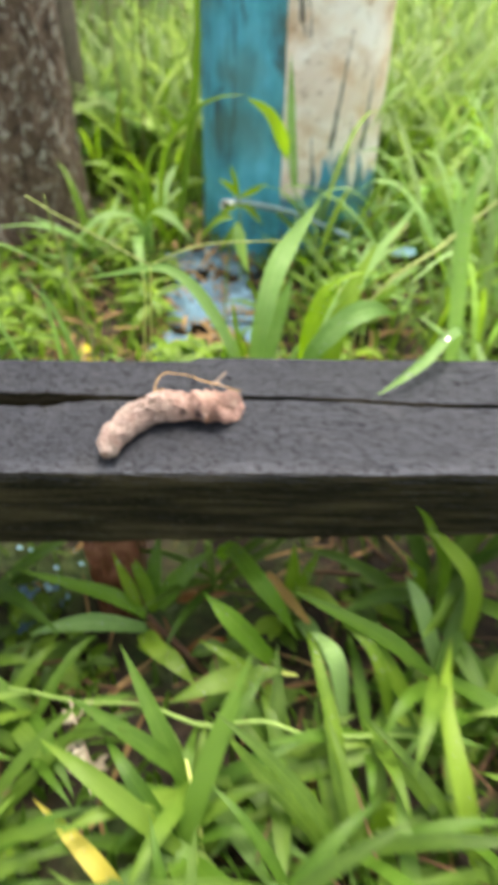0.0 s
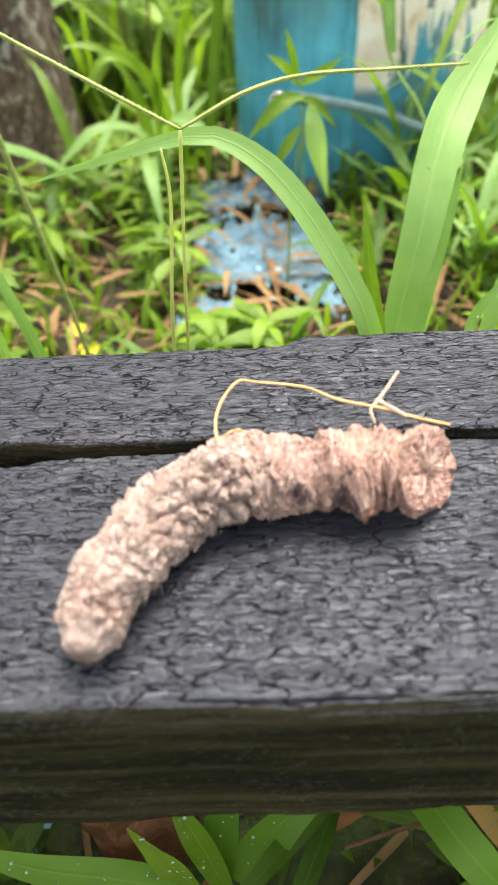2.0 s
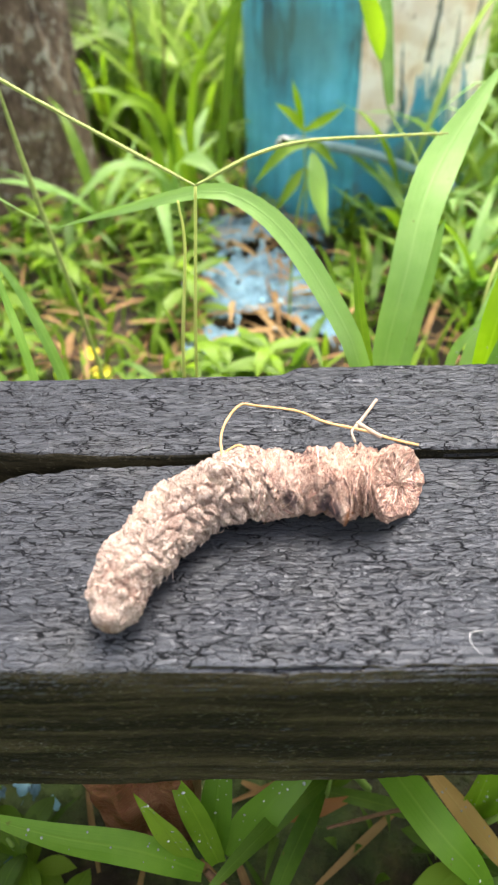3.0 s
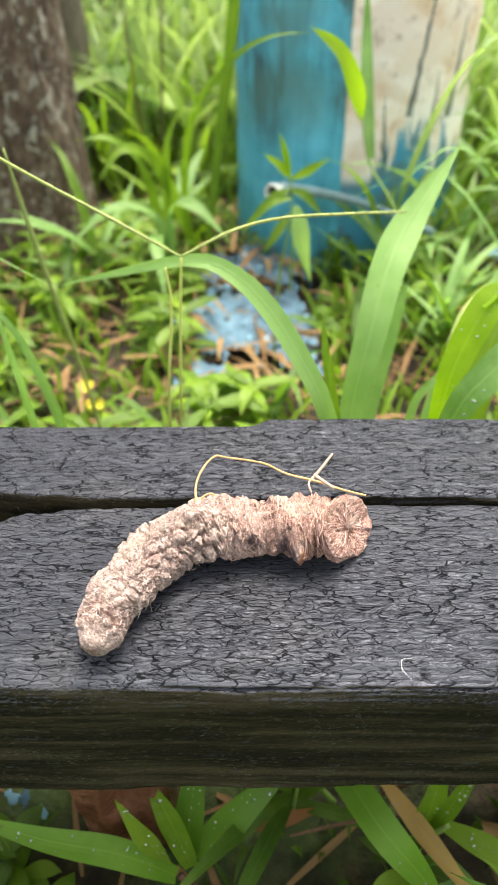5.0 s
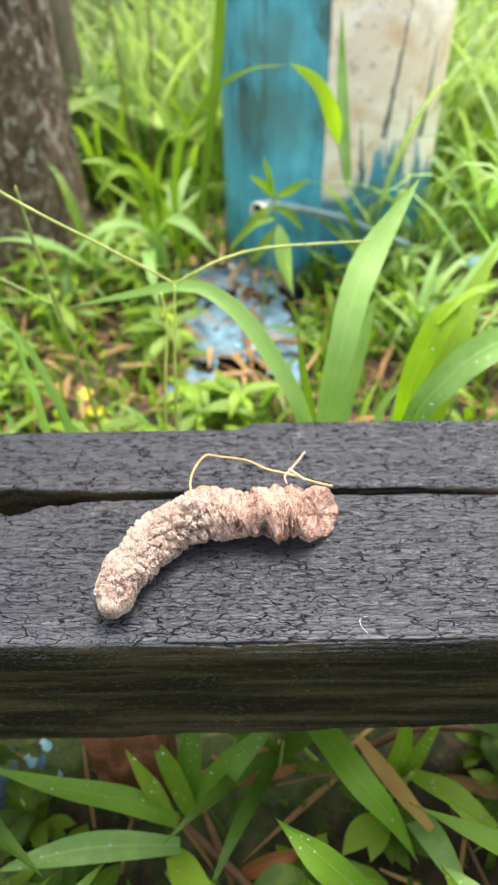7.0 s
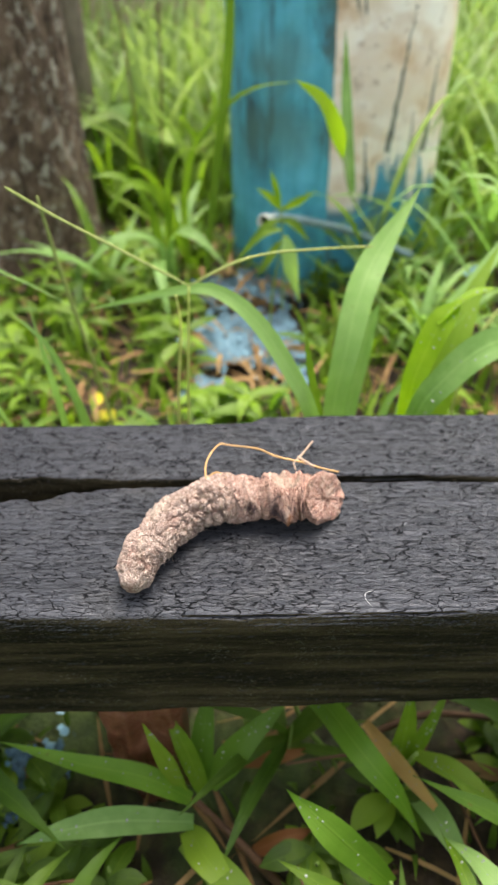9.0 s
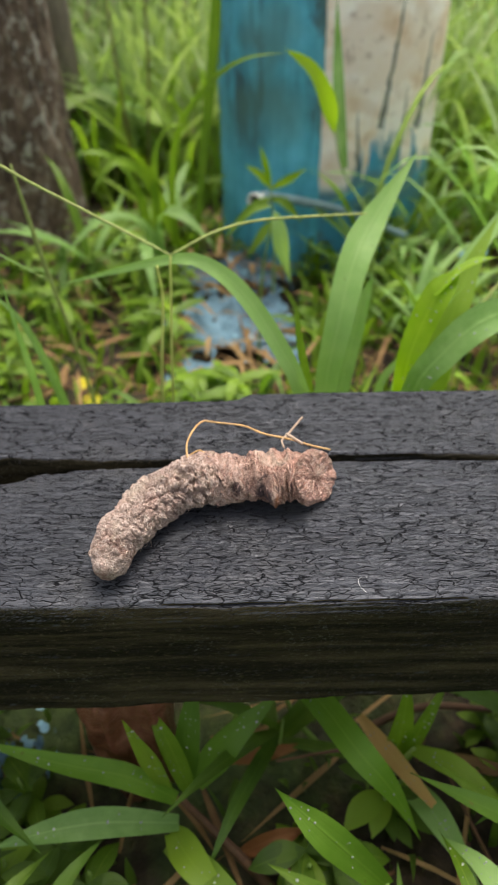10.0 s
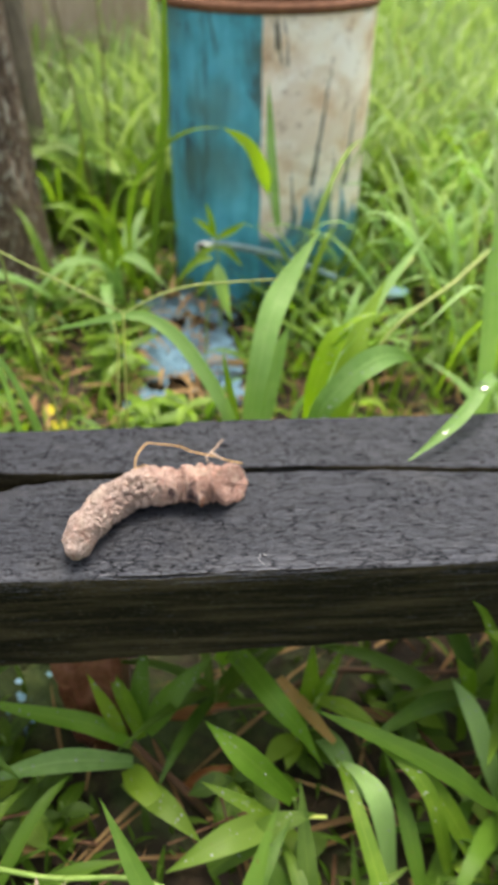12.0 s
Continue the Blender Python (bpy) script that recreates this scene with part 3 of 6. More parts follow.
# ---- charred timber beam ----
def crack_line(x):
    return 0.0788 - 0.0075 * smooth(x, 0.02, 0.17) + 0.0014 * (value_noise(x * 90, x * 0, 4) - 0.5)


def crack_half(x):
    return 0.0010 + 0.0048 * smooth(-x, 0.095, 0.165) * (0.4 + 0.6 * value_noise(x * 120, x * 0, 6)) + 0.0005 * value_noise(x * 220, x * 0, 9)


def ledge(x):
    """Where the char has broken away along the crack's near lip."""
    return 0.0022 * smooth(-x, 0.064, 0.069) * (0.3 + 0.5 * smooth(value_noise(x * 110, x * 0, 14), 0.35, 0.6) + 0.4 * fractal(x * 400, x * 0 + 3, 17)) + 0.0042 * smooth(-x, 0.125, 0.155) * (0.55 + 0.9 * fractal(x * 160, x * 0 + 7, 19))


def char_relief(u, v, front):
    """Depth of the charred surface: block-like checks along the grain, hairline checks and grain ridges."""
    wu = u + 0.004 * (fractal(u * 60, v * 150, 21) - 0.5)
    wv = v + 0.0022 * (fractal(u * 70 + 7, v * 160, 25) - 0.5)
    a1, a2 = cells(wu / 0.0085, wv / 0.0030, 3)
    b1, b2 = cells(wu / 0.0036, wv / 0.0015, 11)
    patch = smooth(fractal(u * 28, v * 45, 31), 0.3, 0.6)
    coarse = 1 - smooth(a2 - a1, 0.02, 0.16)
    hair = 1 - smooth(b2 - b1, 0.02, 0.16)
    grain = fractal(u * 40, v * 900, 41)
    wave = fractal(u * 14, v * 30, 51)
    if front:
        line = smooth(np.abs(fractal(u * 9, v * 170, 61, 3) - 0.5), 0.0, 0.03)
        return 0.0012 * (wave - 0.5) + 0.0004 * (grain - 0.5) - 0.0003 * (1 - line) - 0.00022 * hair * patch
    return 0.0010 * (wave - 0.5) + 0.0005 * (grain - 0.5) - 0.00018 * coarse * patch


def build_half(profile, fine, front):
    """One half of the split beam: a profile swept along x. profile(x) gives corner points as (y, z)."""
    xs = np.concatenate([np.linspace(-0.72, -0.22, 60), np.arange(-0.2194, 0.2200, 0.0006), np.linspace(0.2206, 0.72, 60)])
    corner = np.stack([np.stack(np.broadcast_arrays(*p(xs)), -1) for p in profile], 1)
    rows, normals = [], []
    m = corner.shape[1]
    for e in range(m):
        a, b = corner[:, e], corner[:, (e + 1) % m]
        d = (b - a) / np.linalg.norm(b - a, axis=1)[:, None]
        nrm = np.stack([-d[:, 1], d[:, 0]], -1)
        for f in np.arange(fine[e]) / fine[e]:
            rows.append(a + (b - a) * f)
            normals.append(nrm)
    yz, nr = np.stack(rows, 1), np.stack(normals, 1)
    nr = 0.5 * nr + 0.25 * (np.roll(nr, 1, 1) + np.roll(nr, -1, 1))
    for _ in range(5):
        nr = 0.5 * nr + 0.25 * (np.roll(nr, 1, 1) + np.roll(nr, -1, 1))
        yz = 0.5 * yz + 0.25 * (np.roll(yz, 1, 1) + np.roll(yz, -1, 1))
    x = np.broadcast_to(xs[:, None], yz.shape[:2])
    top = smooth(nr[..., 1], 0.3, 0.8)
    relief = top * char_relief(x, yz[..., 0], False) + (1 - top) * char_relief(x, yz[..., 1] + 3.0, True)
    nick = (1 - np.abs(2 * top - 1)) * 0.0035 * np.exp(-(((x + 0.046) / 0.013) ** 2)) * (yz[..., 0] < 0.02) + (1 - np.abs(2 * top - 1)) * 0.0022 * smooth(fractal(x * 45, x * 0 + 2, 71), 0.52, 0.75)
    yz = yz + nr * (relief - nick)[..., None]
    verts = np.concatenate([x[..., None], yz], -1).reshape(-1, 3)
    cols = yz.shape[1]
    caps = [tuple(range(cols)), tuple(range((len(xs) - 1) * cols, len(xs) * cols))[::-1]]
    return verts, (grid_faces(len(xs), cols, True), caps)


def build_beam():
    beam = thing("timber_beam", "charred black split timber beam with a cracked, checked top", "wooden beam", at=pose(0, 0, 0))
    low = lambda x: -0.069 + 0.035 * x + 0.003 * (fractal(x * 30, x * 0, 81) - 0.5)  # noqa: E731
    edge = lambda x: 0.0016 * (fractal(x * 40, x * 0 + 5, 83) - 0.5)  # noqa: E731
    worn = lambda x: 0.65 + 0.7 * fractal(x * 28, x * 0 + 6, 87)  # noqa: E731
    back = lambda x: 0.1255 + 0.0045 * smooth(x, -0.049, -0.039) + 0.002 * (fractal(x * 50, x * 0 + 9, 85) - 0.5)  # noqa: E731
    front_profile = (
        lambda x: (crack_line(x) - crack_half(x) - ledge(x), low(x)),
        lambda x: (0.0 + edge(x), low(x)),
        lambda x: (0.0 + edge(x), worn(x) * -0.0095),
        lambda x: (0.0016 + edge(x), worn(x) * -0.0030),
        lambda x: (0.0060 + 0.0035 * worn(x) + edge(x), 0 * x),
        lambda x: (crack_line(x) - crack_half(x) - ledge(x), 0 * x),
    )
    back_profile = (
        lambda x: (back(x), low(x) + 0.002),
        lambda x: (crack_line(x) + crack_half(x), low(x) + 0.002),
        lambda x: (crack_line(x) + crack_half(x), 0 * x + 0.0005),
        lambda x: (back(x), 0 * x + 0.0005),
    )
    v, f = build_half(front_profile, (10, 76, 14, 16, 118, 24), True)
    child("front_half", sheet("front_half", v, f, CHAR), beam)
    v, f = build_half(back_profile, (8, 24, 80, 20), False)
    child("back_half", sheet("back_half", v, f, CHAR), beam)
    for x in (-0.6, 0.6):
        bm = bmesh.new()
        bmesh.ops.create_cube(bm, size=1.0, matrix=pose(x, 0.064, (GROUND - 0.07) / 2 - 0.01) @ Matrix.Diagonal((0.09, 0.10, 0.16, 1)))
        bmesh.ops.bevel(bm, geom=bm.edges[:], offset=0.006, segments=2, affect="EDGES")
        me = bpy.data.meshes.new("leg")
        bm.to_mesh(me)
        bm.free()
        me.materials.append(CHAR)
        child("leg", me, beam)


build_beam()


# ---- the dry dropping on the beam ----
def build_dung():
    spine = [(-0.0960, 0.0100, 0.0082), (-0.0938, 0.0205, 0.0090), (-0.0880, 0.0330, 0.0096), (-0.0775, 0.0458, 0.0100), (-0.0625, 0.0545, 0.0103), (-0.0463, 0.0564, 0.0104), (-0.0301, 0.0564, 0.0106), (-0.0200, 0.0550, 0.0112), (-0.0140, 0.0538, 0.0116)]
    n, sides = 520, 200
    c = spline(spine, n)
    t = np.gradient(c, axis=0)
    t /= np.linalg.norm(t, axis=1)[:, None]
    side = np.cross(t, (0, 0, 1))
    side /= np.linalg.norm(side, axis=1)[:, None]
    up = np.cross(side, t)
    s = np.linspace(0, 1, n)
    r = np.interp(s, [0, 0.03, 0.1, 0.22, 0.3, 0.4, 0.55, 0.68, 0.74, 0.80, 0.86, 0.93, 1.0], [0.0048, 0.0063, 0.0073, 0.0086, 0.0084, 0.0099, 0.0098, 0.0100, 0.0098, 0.0100, 0.0092, 0.0101, 0.0108])
    # the ring starts underneath, where it lies on the wood
    ang = np.linspace(0, 2 * math.pi, sides, endpoint=False) - math.pi / 2
    S, A = np.meshgrid(s, ang, indexing="ij")
    u, v, w = S * 0.118, np.cos(A) * 0.0105, np.sin(A) * 0.0105

    def ridged(a, b, seed, octaves=4):
        return sum((1 - np.abs(2 * value_noise(a * 2**o, b * 2**o, seed + o) - 1)) / 2**o for o in range(octaves)) / 2

    wu = u + 0.003 * (fractal(v * 240 + 4, u * 240 + w * 150, 3) - 0.5)
    p = wu / 0.0052 + 1.1 * fractal(u * 230 + w * 120, v * 230 + 3, 3)
    q = (A + math.pi / 2) / (2 * math.pi) * 11 + 1.2 * fractal(u * 170 + v * 60, w * 200 + 9, 5)
    f1, f2 = cells(p, q, 7)
    blob = np.clip(1 - f1 * f1, 0, 1) * (0.15 + 0.85 * smooth(f2 - f1, 0.0, 0.26))
    size = fractal(u * 90 + 3, v * 90 + w * 60, 83)
    tangle = ridged(u * 330 + w * 210, v * 330 + w * 160 + 7, 13)
    curl = ridged(u * 700 + v * 300, w * 620 + v * 260, 19, 3)
    nodules = 0.0036 * (blob - 0.5) * (0.25 + 1.35 * size) + 0.0026 * (tangle - 0.5) * (0.4 + 1.1 * fractal(u * 70, v * 70 + w * 50 + 8, 97)) + 0.0017 * (curl - 0.5)
    nodules = nodules * (0.42 + 0.58 * smooth(S, 0.20, 0.36))
    lean = u + 0.0035 * np.sin(A + 0.8) + 0.0022 * (fractal(v * 140 + 8, w * 140 + u * 90, 23) - 0.5)
    cords = 0.0020 * (ridged(lean * 520, v * 70 + w * 50 + 3, 29, 3) - 0.5) + 0.0012 * (ridged(lean * 1100, w * 150 + v * 90, 37, 2) - 0.5)
    folds = 0.0060 * (fractal(lean * 130, v * 60 + w * 60 + 2, 33, 3) - 0.5) + 0.0014 * (tangle - 0.5)
    for s0, tilt, phase, depth, wide in ((0.56, 0.020, 0.4, 0.0016, 0.010), (0.635, 0.028, 1.0, 0.0024, 0.011), (0.70, 0.024, 0.2, 0.0018, 0.008), (0.785, 0.030, 1.3, 0.0026, 0.012), (0.865, 0.022, 0.7, 0.0022, 0.010)):
        path = S - s0 - tilt * np.sin(A + phase) - 0.02 * (fractal(v * 200 + 5, w * 200 + s0 * 90, 57) - 0.5)
        fade = 0.15 + 1.1 * fractal(v * 110 + s0 * 70, w * 110 + 4, 59, 2)
        folds = folds + fade * depth * (0.55 * np.exp(-(((path - 0.018) / 0.014) ** 2)) - np.exp(-((path / wide) ** 2)))
    wrap = smooth(S + 0.30 * (fractal(u * 110 + w * 60, v * 110, 29) - 0.5), 0.46, 0.70)
    lump = 0.0058 * (fractal(u * 62 + w * 40, v * 62 + 2, 43, 2) - 0.5)
    fuzz = 0.0009 * (fractal(u * 1900 + w * 800, v * 1600 + w * 900, 53, 3) - 0.5)
    disp = (1 - wrap) * nodules + wrap * (cords + folds) + lump + fuzz
    disp = disp * smooth(S, -0.02, 0.05)
    bump_at = np.exp(-(((S - 0.745) / 0.022) ** 2) - ((np.angle(np.exp(1j * (A + 0.15))) / 0.5) ** 2))
    disp = disp + 0.0038 * bump_at
    ring = (r[:, None] + disp)[..., None]
    verts = c[:, None] + ring * (np.cos(A)[..., None] * side[:, None] + np.sin(A)[..., None] * up[:, None])
    # the broken end is cut on a slant and faces out and up
    slant = 0.0112 * (0.46 * np.cos(A) + 0.44 * np.sin(A)) * smooth(S, 0.80, 1.0)
    verts = verts - t[:, None] * slant[..., None]
    verts = verts + t[:, None] * (0.0022 * (fractal(np.cos(A) * 5 + 9, np.sin(A) * 5 + 9, 91, 3) - 0.5) * smooth(S, 0.93, 1.0))[..., None]
    verts[..., 2] = np.maximum(verts[..., 2], 0.0003 + 0.0006 * fractal(verts[..., 0] * 500, verts[..., 1] * 500, 3))
    vs, us = [verts.reshape(-1, 3)], [np.stack([A / (2 * math.pi), S], -1).reshape(-1, 2)]
    quads = [grid_faces(n, sides, True)]
    rings = 44
    centre = verts[-1].mean(0)
    cut = np.cross(verts[-1, sides // 4] - centre, verts[-1, sides // 2] - centre)
    cut /= np.linalg.norm(cut)
    cut = cut * np.sign(cut @ t[-1])
    last = np.arange(sides) + (n - 1) * sides
    total = n * sides
    for i in range(1, rings):
        f = i / rings
        px, py = np.cos(A[-1]) * (1 - f), np.sin(A[-1]) * (1 - f)
        spoke = ridged(A[-1] * 7 + 0.6 * fractal(px * 6, py * 6, 5), px * 2 + f * 3, 61, 3)
        dish = -0.0010 * math.sin(f * math.pi / 2) ** 0.8 + 0.0009 * (spoke - 0.5) + 0.0008 * (fractal(px * 9 + 20, py * 9 + 20, 67, 3) - 0.5)
        vs.append(verts[-1] * (1 - f) + centre * f + cut * (dish * min(1.0, 8 * f))[:, None])
        us.append(np.stack([A[-1] / 6.3, np.full(sides, 0.96)], -1))
        cur = np.arange(sides) + total
        total += sides
        quads.append(np.stack([last, np.roll(last, -1), np.roll(cur, -1), cur], -1))
        last = cur
    caps = [tuple(last)]
    last = np.arange(sides)
    for i in range(1, 12):
        f = i / 12 * 1.5
        base = verts[0] * math.cos(f) + verts[0].mean(0) * (1 - math.cos(f)) - t[0] * 0.0030 * math.sin(f)
        vs.append(base + 0.0008 * (fractal(np.cos(A[0]) * 3 + 9, np.sin(A[0]) * 3 + f * 3 + 9, 71)[:, None] - 0.5))
        us.append(np.stack([A[0] / 6.3, np.full(sides, 0.02)], -1))
        cur = np.arange(sides) + total
        total += sides
        quads.append(np.stack([cur, np.roll(cur, -1), np.roll(last, -1), last], -1))
        last = cur
    caps.append(tuple(last[::-1]))
    ob = thing("dry_dropping", "curved lumpy dry dropping of buff and rust-brown fibre on the beam", "dropping", at=pose(0, 0, 0))
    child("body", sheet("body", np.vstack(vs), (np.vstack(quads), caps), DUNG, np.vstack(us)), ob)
    # single fibres: wrapped round the thick end, curled over the lumps, spread over the broken face, and a few standing off
    rng = np.random.RandomState(5)

    def skin(si, j):
        i0 = int(np.clip(si, 0, n - 1))
        k0 = int(j) % sides
        a = ang[k0]
        return verts[i0, k0], math.cos(a) * side[i0] + math.sin(a) * up[i0]

    strands, along = [], []

    def lay(path, radius, lift, at):
        pts = []
        for si, j in path:
            p, out = skin(si, j)
            pts.append(p + out * lift)
        v, f = tube(pts, [radius * 0.6, radius, radius * 0.5], 10, 5)
        strands.append((v, f))
        along.append(np.full(len(v), at))

    for i in range(430):
        s0 = rng.uniform(0.47, 0.975)
        j0, span, drift = rng.uniform(sides * 0.06, sides * 0.66), rng.uniform(10, 38), rng.normal(0.0, 16.0)
        if abs(s0 - 0.705) < 0.045 and j0 < sides * 0.34:
            continue
        lay([(s0 * n + drift * q - 5 * math.sin(2.2 * q), j0 + span * q) for q in (0, 0.25, 0.5, 0.75, 1)], rng.uniform(0.00007, 0.00018), rng.uniform(-0.0001, 0.0001), s0)
    for i in range(950):
        s0 = rng.uniform(0.01, 0.60)
        j0, turn, a0, size0 = rng.uniform(sides * 0.08, sides * 0.72), rng.uniform(1.0, 4.6), rng.uniform(0, 6.28), rng.uniform(2.5, 9.0)
        lay([(s0 * n + size0 * math.cos(a0 + turn * q), j0 + 0.8 * size0 * math.sin(a0 + turn * q)) for q in (0, 0.25, 0.5, 0.75, 1)], rng.uniform(0.00007, 0.00016), rng.uniform(-0.0001, 0.0001), s0)
    face = np.stack(vs[1:rings])
    for i in range(300):
        k0, span, j0 = rng.randint(0, 24), rng.randint(6, 16), rng.randint(0, sides)
        bend = rng.uniform(-10, 10)
        pts = [face[min(int(k0 + span * q), rings - 2), int(j0 + bend * q) % sides] + cut * 0.0001 for q in (0, 0.33, 0.66, 1)]
        v, f = tube(pts, [0.00010, rng.uniform(0.00010, 0.00017), 0.00007], 8, 5)
        strands.append((v, f))
        along.append(np.full(len(v), 0.96))
    for i in range(260):
        si, j = rng.randint(6, n - 8), rng.randint(int(sides * 0.15), int(sides * 0.6))
        p0, out = skin(si, j)
        way = t[si] * rng.uniform(-1, 1) * (0.4 if s[si] > 0.55 else 1.0) + np.cross(t[si], out) * rng.uniform(-1.4, 1.4)
        ln = rng.uniform(0.0015, 0.005)
        v, f = tube([p0 - out * 0.0003, p0 + way * ln * 0.5 + out * rng.uniform(0.0002, 0.0009), p0 + way * ln + out * rng.uniform(-0.0004, 0.0009)], [0.00008, 0.00007, 0.00004], 6, 4)
        strands.append((v, f))
        along.append(np.full(len(v), s[si]))
    v, f = joined(strands)
    tagged(child("fuzz", sheet("fuzz", v, f, STRAND, np.stack([np.zeros(len(v)), np.concatenate(along)], -1)), ob, "fine pale and rust dry fibres"), kind="stuff")


build_dung()


def build_rootlet():
    ob = thing("rootlet", "thin curling yellow rootlet with a grey forked twig", "root", at=pose(0, 0, 0))
    main = [(-0.0575, 0.0585, 0.019), (-0.0620, 0.0628, 0.0202), (-0.0660, 0.0610, 0.0196), (-0.0672, 0.0590, 0.0188), (-0.0680, 0.0680, 0.0195), (-0.0660, 0.0760, 0.0200), (-0.0620, 0.0827, 0.0200), (-0.0570, 0.0820, 0.0200), (-0.0440, 0.0790, 0.0200), (-0.0360, 0.0730, 0.0205), (-0.0270, 0.0695, 0.0205), (-0.0220, 0.0675, 0.0205), (-0.0150, 0.0650, 0.0195), (-0.0075, 0.0640, 0.0180)]
    v, f = tube(main, [0.00028, 0.00036, 0.00042, 0.00036, 0.00044, 0.00038], 150, 8, 3, 0.22)
    child("root", sheet("root", v, f, ROOT), ob)
    for pts, rad in (([(-0.0270, 0.0690, 0.0203), (-0.0240, 0.0735, 0.0203), (-0.0180, 0.0832, 0.0206)], 0.0006), ([(-0.0270, 0.0695, 0.0203), (-0.0278, 0.0660, 0.0215), (-0.0270, 0.0630, 0.0205)], 0.0004), ([(-0.0255, 0.0720, 0.0205), (-0.0220, 0.0675, 0.0212), (-0.0190, 0.0640, 0.0215)], 0.0007)):
        v, f = tube(pts, [rad, rad, rad * 0.8], 20, 8, 9, 0.12)
        child("twig", sheet("twig", v, f, ROOT_GREY), ob, "grey-brown dry twig")


build_rootlet()


# ---- painted drum, pipe, tree, fence ----
def revolve(profile, sides, wobble=0.0, seed=0):
    ang = np.linspace(0, 2 * math.pi, sides, endpoint=False)
    rows = []
    for r, z in profile:
        rr = r * (1 + wobble * (value_noise(np.cos(ang) * 2 + 9, np.sin(ang) * 2 + z * 8 + 9, seed) - 0.5))
        rows.append(np.stack([np.cos(ang) * rr, np.sin(ang) * rr, np.full(sides, z)], -1))
    return np.stack(rows).reshape(-1, 3), grid_faces(len(profile), sides, True)


def build_drum():
    ob = thing("painted_drum", "weathered drum in peeling blue and off-white paint standing in grass", "drum", at=pose(0.066, 0.812, 0))
    prof = [(0.136, GROUND - 0.02), (0.1375, -0.19), (0.1385, -0.17), (0.1375, -0.15)] + [(0.1375 + 0.008 * (z + 0.14) + 0.0006 * math.sin(z * 40), z) for z in np.linspace(-0.14, 0.165, 60)]
    v, f = revolve(prof, 128, 0.02, 3)
    child("body", sheet("body", v, f, PAINT), ob)
    v, f = revolve([(0.1390, 0.163), (0.1430, 0.165), (0.1440, 0.170), (0.1425, 0.1745), (0.1390, 0.175), (0.1355, 0.172), (0.1345, 0.12)], 128, 0.02, 3)
    child("rim", sheet("rim", v, f, RUST), ob, "rusty brown rim")
    v, f = revolve([(0.1350, 0.135), (0.08, 0.14), (0.03, 0.137), (0.001, 0.138)], 64, 0.02, 3)
    child("fill", sheet("fill", v, f, SOIL), ob, "dark soil filling the drum")


build_drum()


def build_pipe():
    ob = thing("plastic_pipe", "grey plastic pipe end lying against the drum in grass", "pipe", at=pose(0, 0, 0))
    a = np.array([-0.030, 0.612, -0.083])
    d = np.array([0.42, 0.88, -0.20])
    d /= np.linalg.norm(d)
    v, f = tube([a, a + d * 0.018, (0.002, 0.640, -0.092), (0.07, 0.642, -0.108), (0.15, 0.638, -0.140)], [0.0074, 0.0062, 0.0048, 0.0044], 40, 28, 2, 0.004)
    child("barrel", sheet("barrel", v, f[0], PIPE), ob)
    m = Matrix.Translation(a) @ Vector(d).to_track_quat("Z", "Y").to_matrix().to_4x4()
    v, f = revolve([(0.0072, 0.004), (0.0082, 0.003), (0.0086, -0.001), (0.0081, -0.003), (0.0068, -0.0032), (0.0063, -0.001), (0.0062, 0.03)], 32)
    child("collar", sheet("collar", v, f, COLLAR), ob, "pale flared collar", m)
    # near-black disc across the bore, coloured as the shade inside
    v, f = revolve([(0.0061, 0.006), (0.003, 0.007), (0.0002, 0.007)], 32)
    child("inside", sheet("inside", v, f, DARK), ob, "black disc painted as the shade in the hollow", m)


build_pipe()


def build_trunk(name, label, at, radius, height, material, seed, lean=(0.0, 0.0), flare=0.35):
    ob = thing(name, label, "tree", at=pose(*at))
    zs = np.concatenate([np.linspace(-0.03, 0.5, 150), np.linspace(0.51, height, 80)])
    sides = 220
    ang = np.linspace(0, 2 * math.pi, sides, endpoint=False)
    Z, A = np.meshgrid(zs, ang, indexing="ij")
    lobes = 0.55 + 0.45 * np.sin(A * 4 + seed) * np.sin(A * 2.3 + 1.7)
    r = radius * (1 + flare * np.exp(-np.clip(Z, 0, 9) / 0.07) * lobes - 0.10 * Z / height)
    cx, sx = np.cos(A), np.sin(A)
    rough = sum((1 - np.abs(2 * value_noise(cx * 9 * 2**o + 40 + Z * 6, sx * 9 * 2**o + 40 + Z * 22 * 2**o, seed + o) - 1)) / 2**o for o in range(4)) / 2
    r = r + radius * (0.06 * (rough - 0.5) + 0.12 * (fractal(cx * 2.5 + 5 + Z * 3, sx * 2.5 + 5, seed + 7) - 0.5) + 0.02 * (fractal(cx * 30 + 50, sx * 30 + Z * 70, seed + 9) - 0.5))
    v = np.stack([cx * r + lean[0] * Z, sx * r + lean[1] * Z, Z], -1).reshape(-1, 3)
    f = (grid_faces(len(zs), sides, True), [tuple((len(zs) - 1) * sides + i for i in range(sides))])
    child("trunk", sheet("trunk", v, f, material), ob)
    for i in range(3):
        a = -3.0 + i * 0.75 + 0.2 * math.sin(seed + i)
        d = np.array([math.cos(a), math.sin(a), 0.0])
        v, f = tube([d * radius * 0.7 + (0, 0, 0.07), d * radius * 1.2 + (0, 0, 0.022), d * radius * 1.7 + (0, 0, 0.004), d * radius * 2.2 + (0, 0, -0.02)], [radius * 0.20, radius * 0.17, radius * 0.11, radius * 0.05], 26, 16, seed + i, 0.10)
        child("root", sheet("root", v, f, material), ob, "gnarled surface root")
    return ob


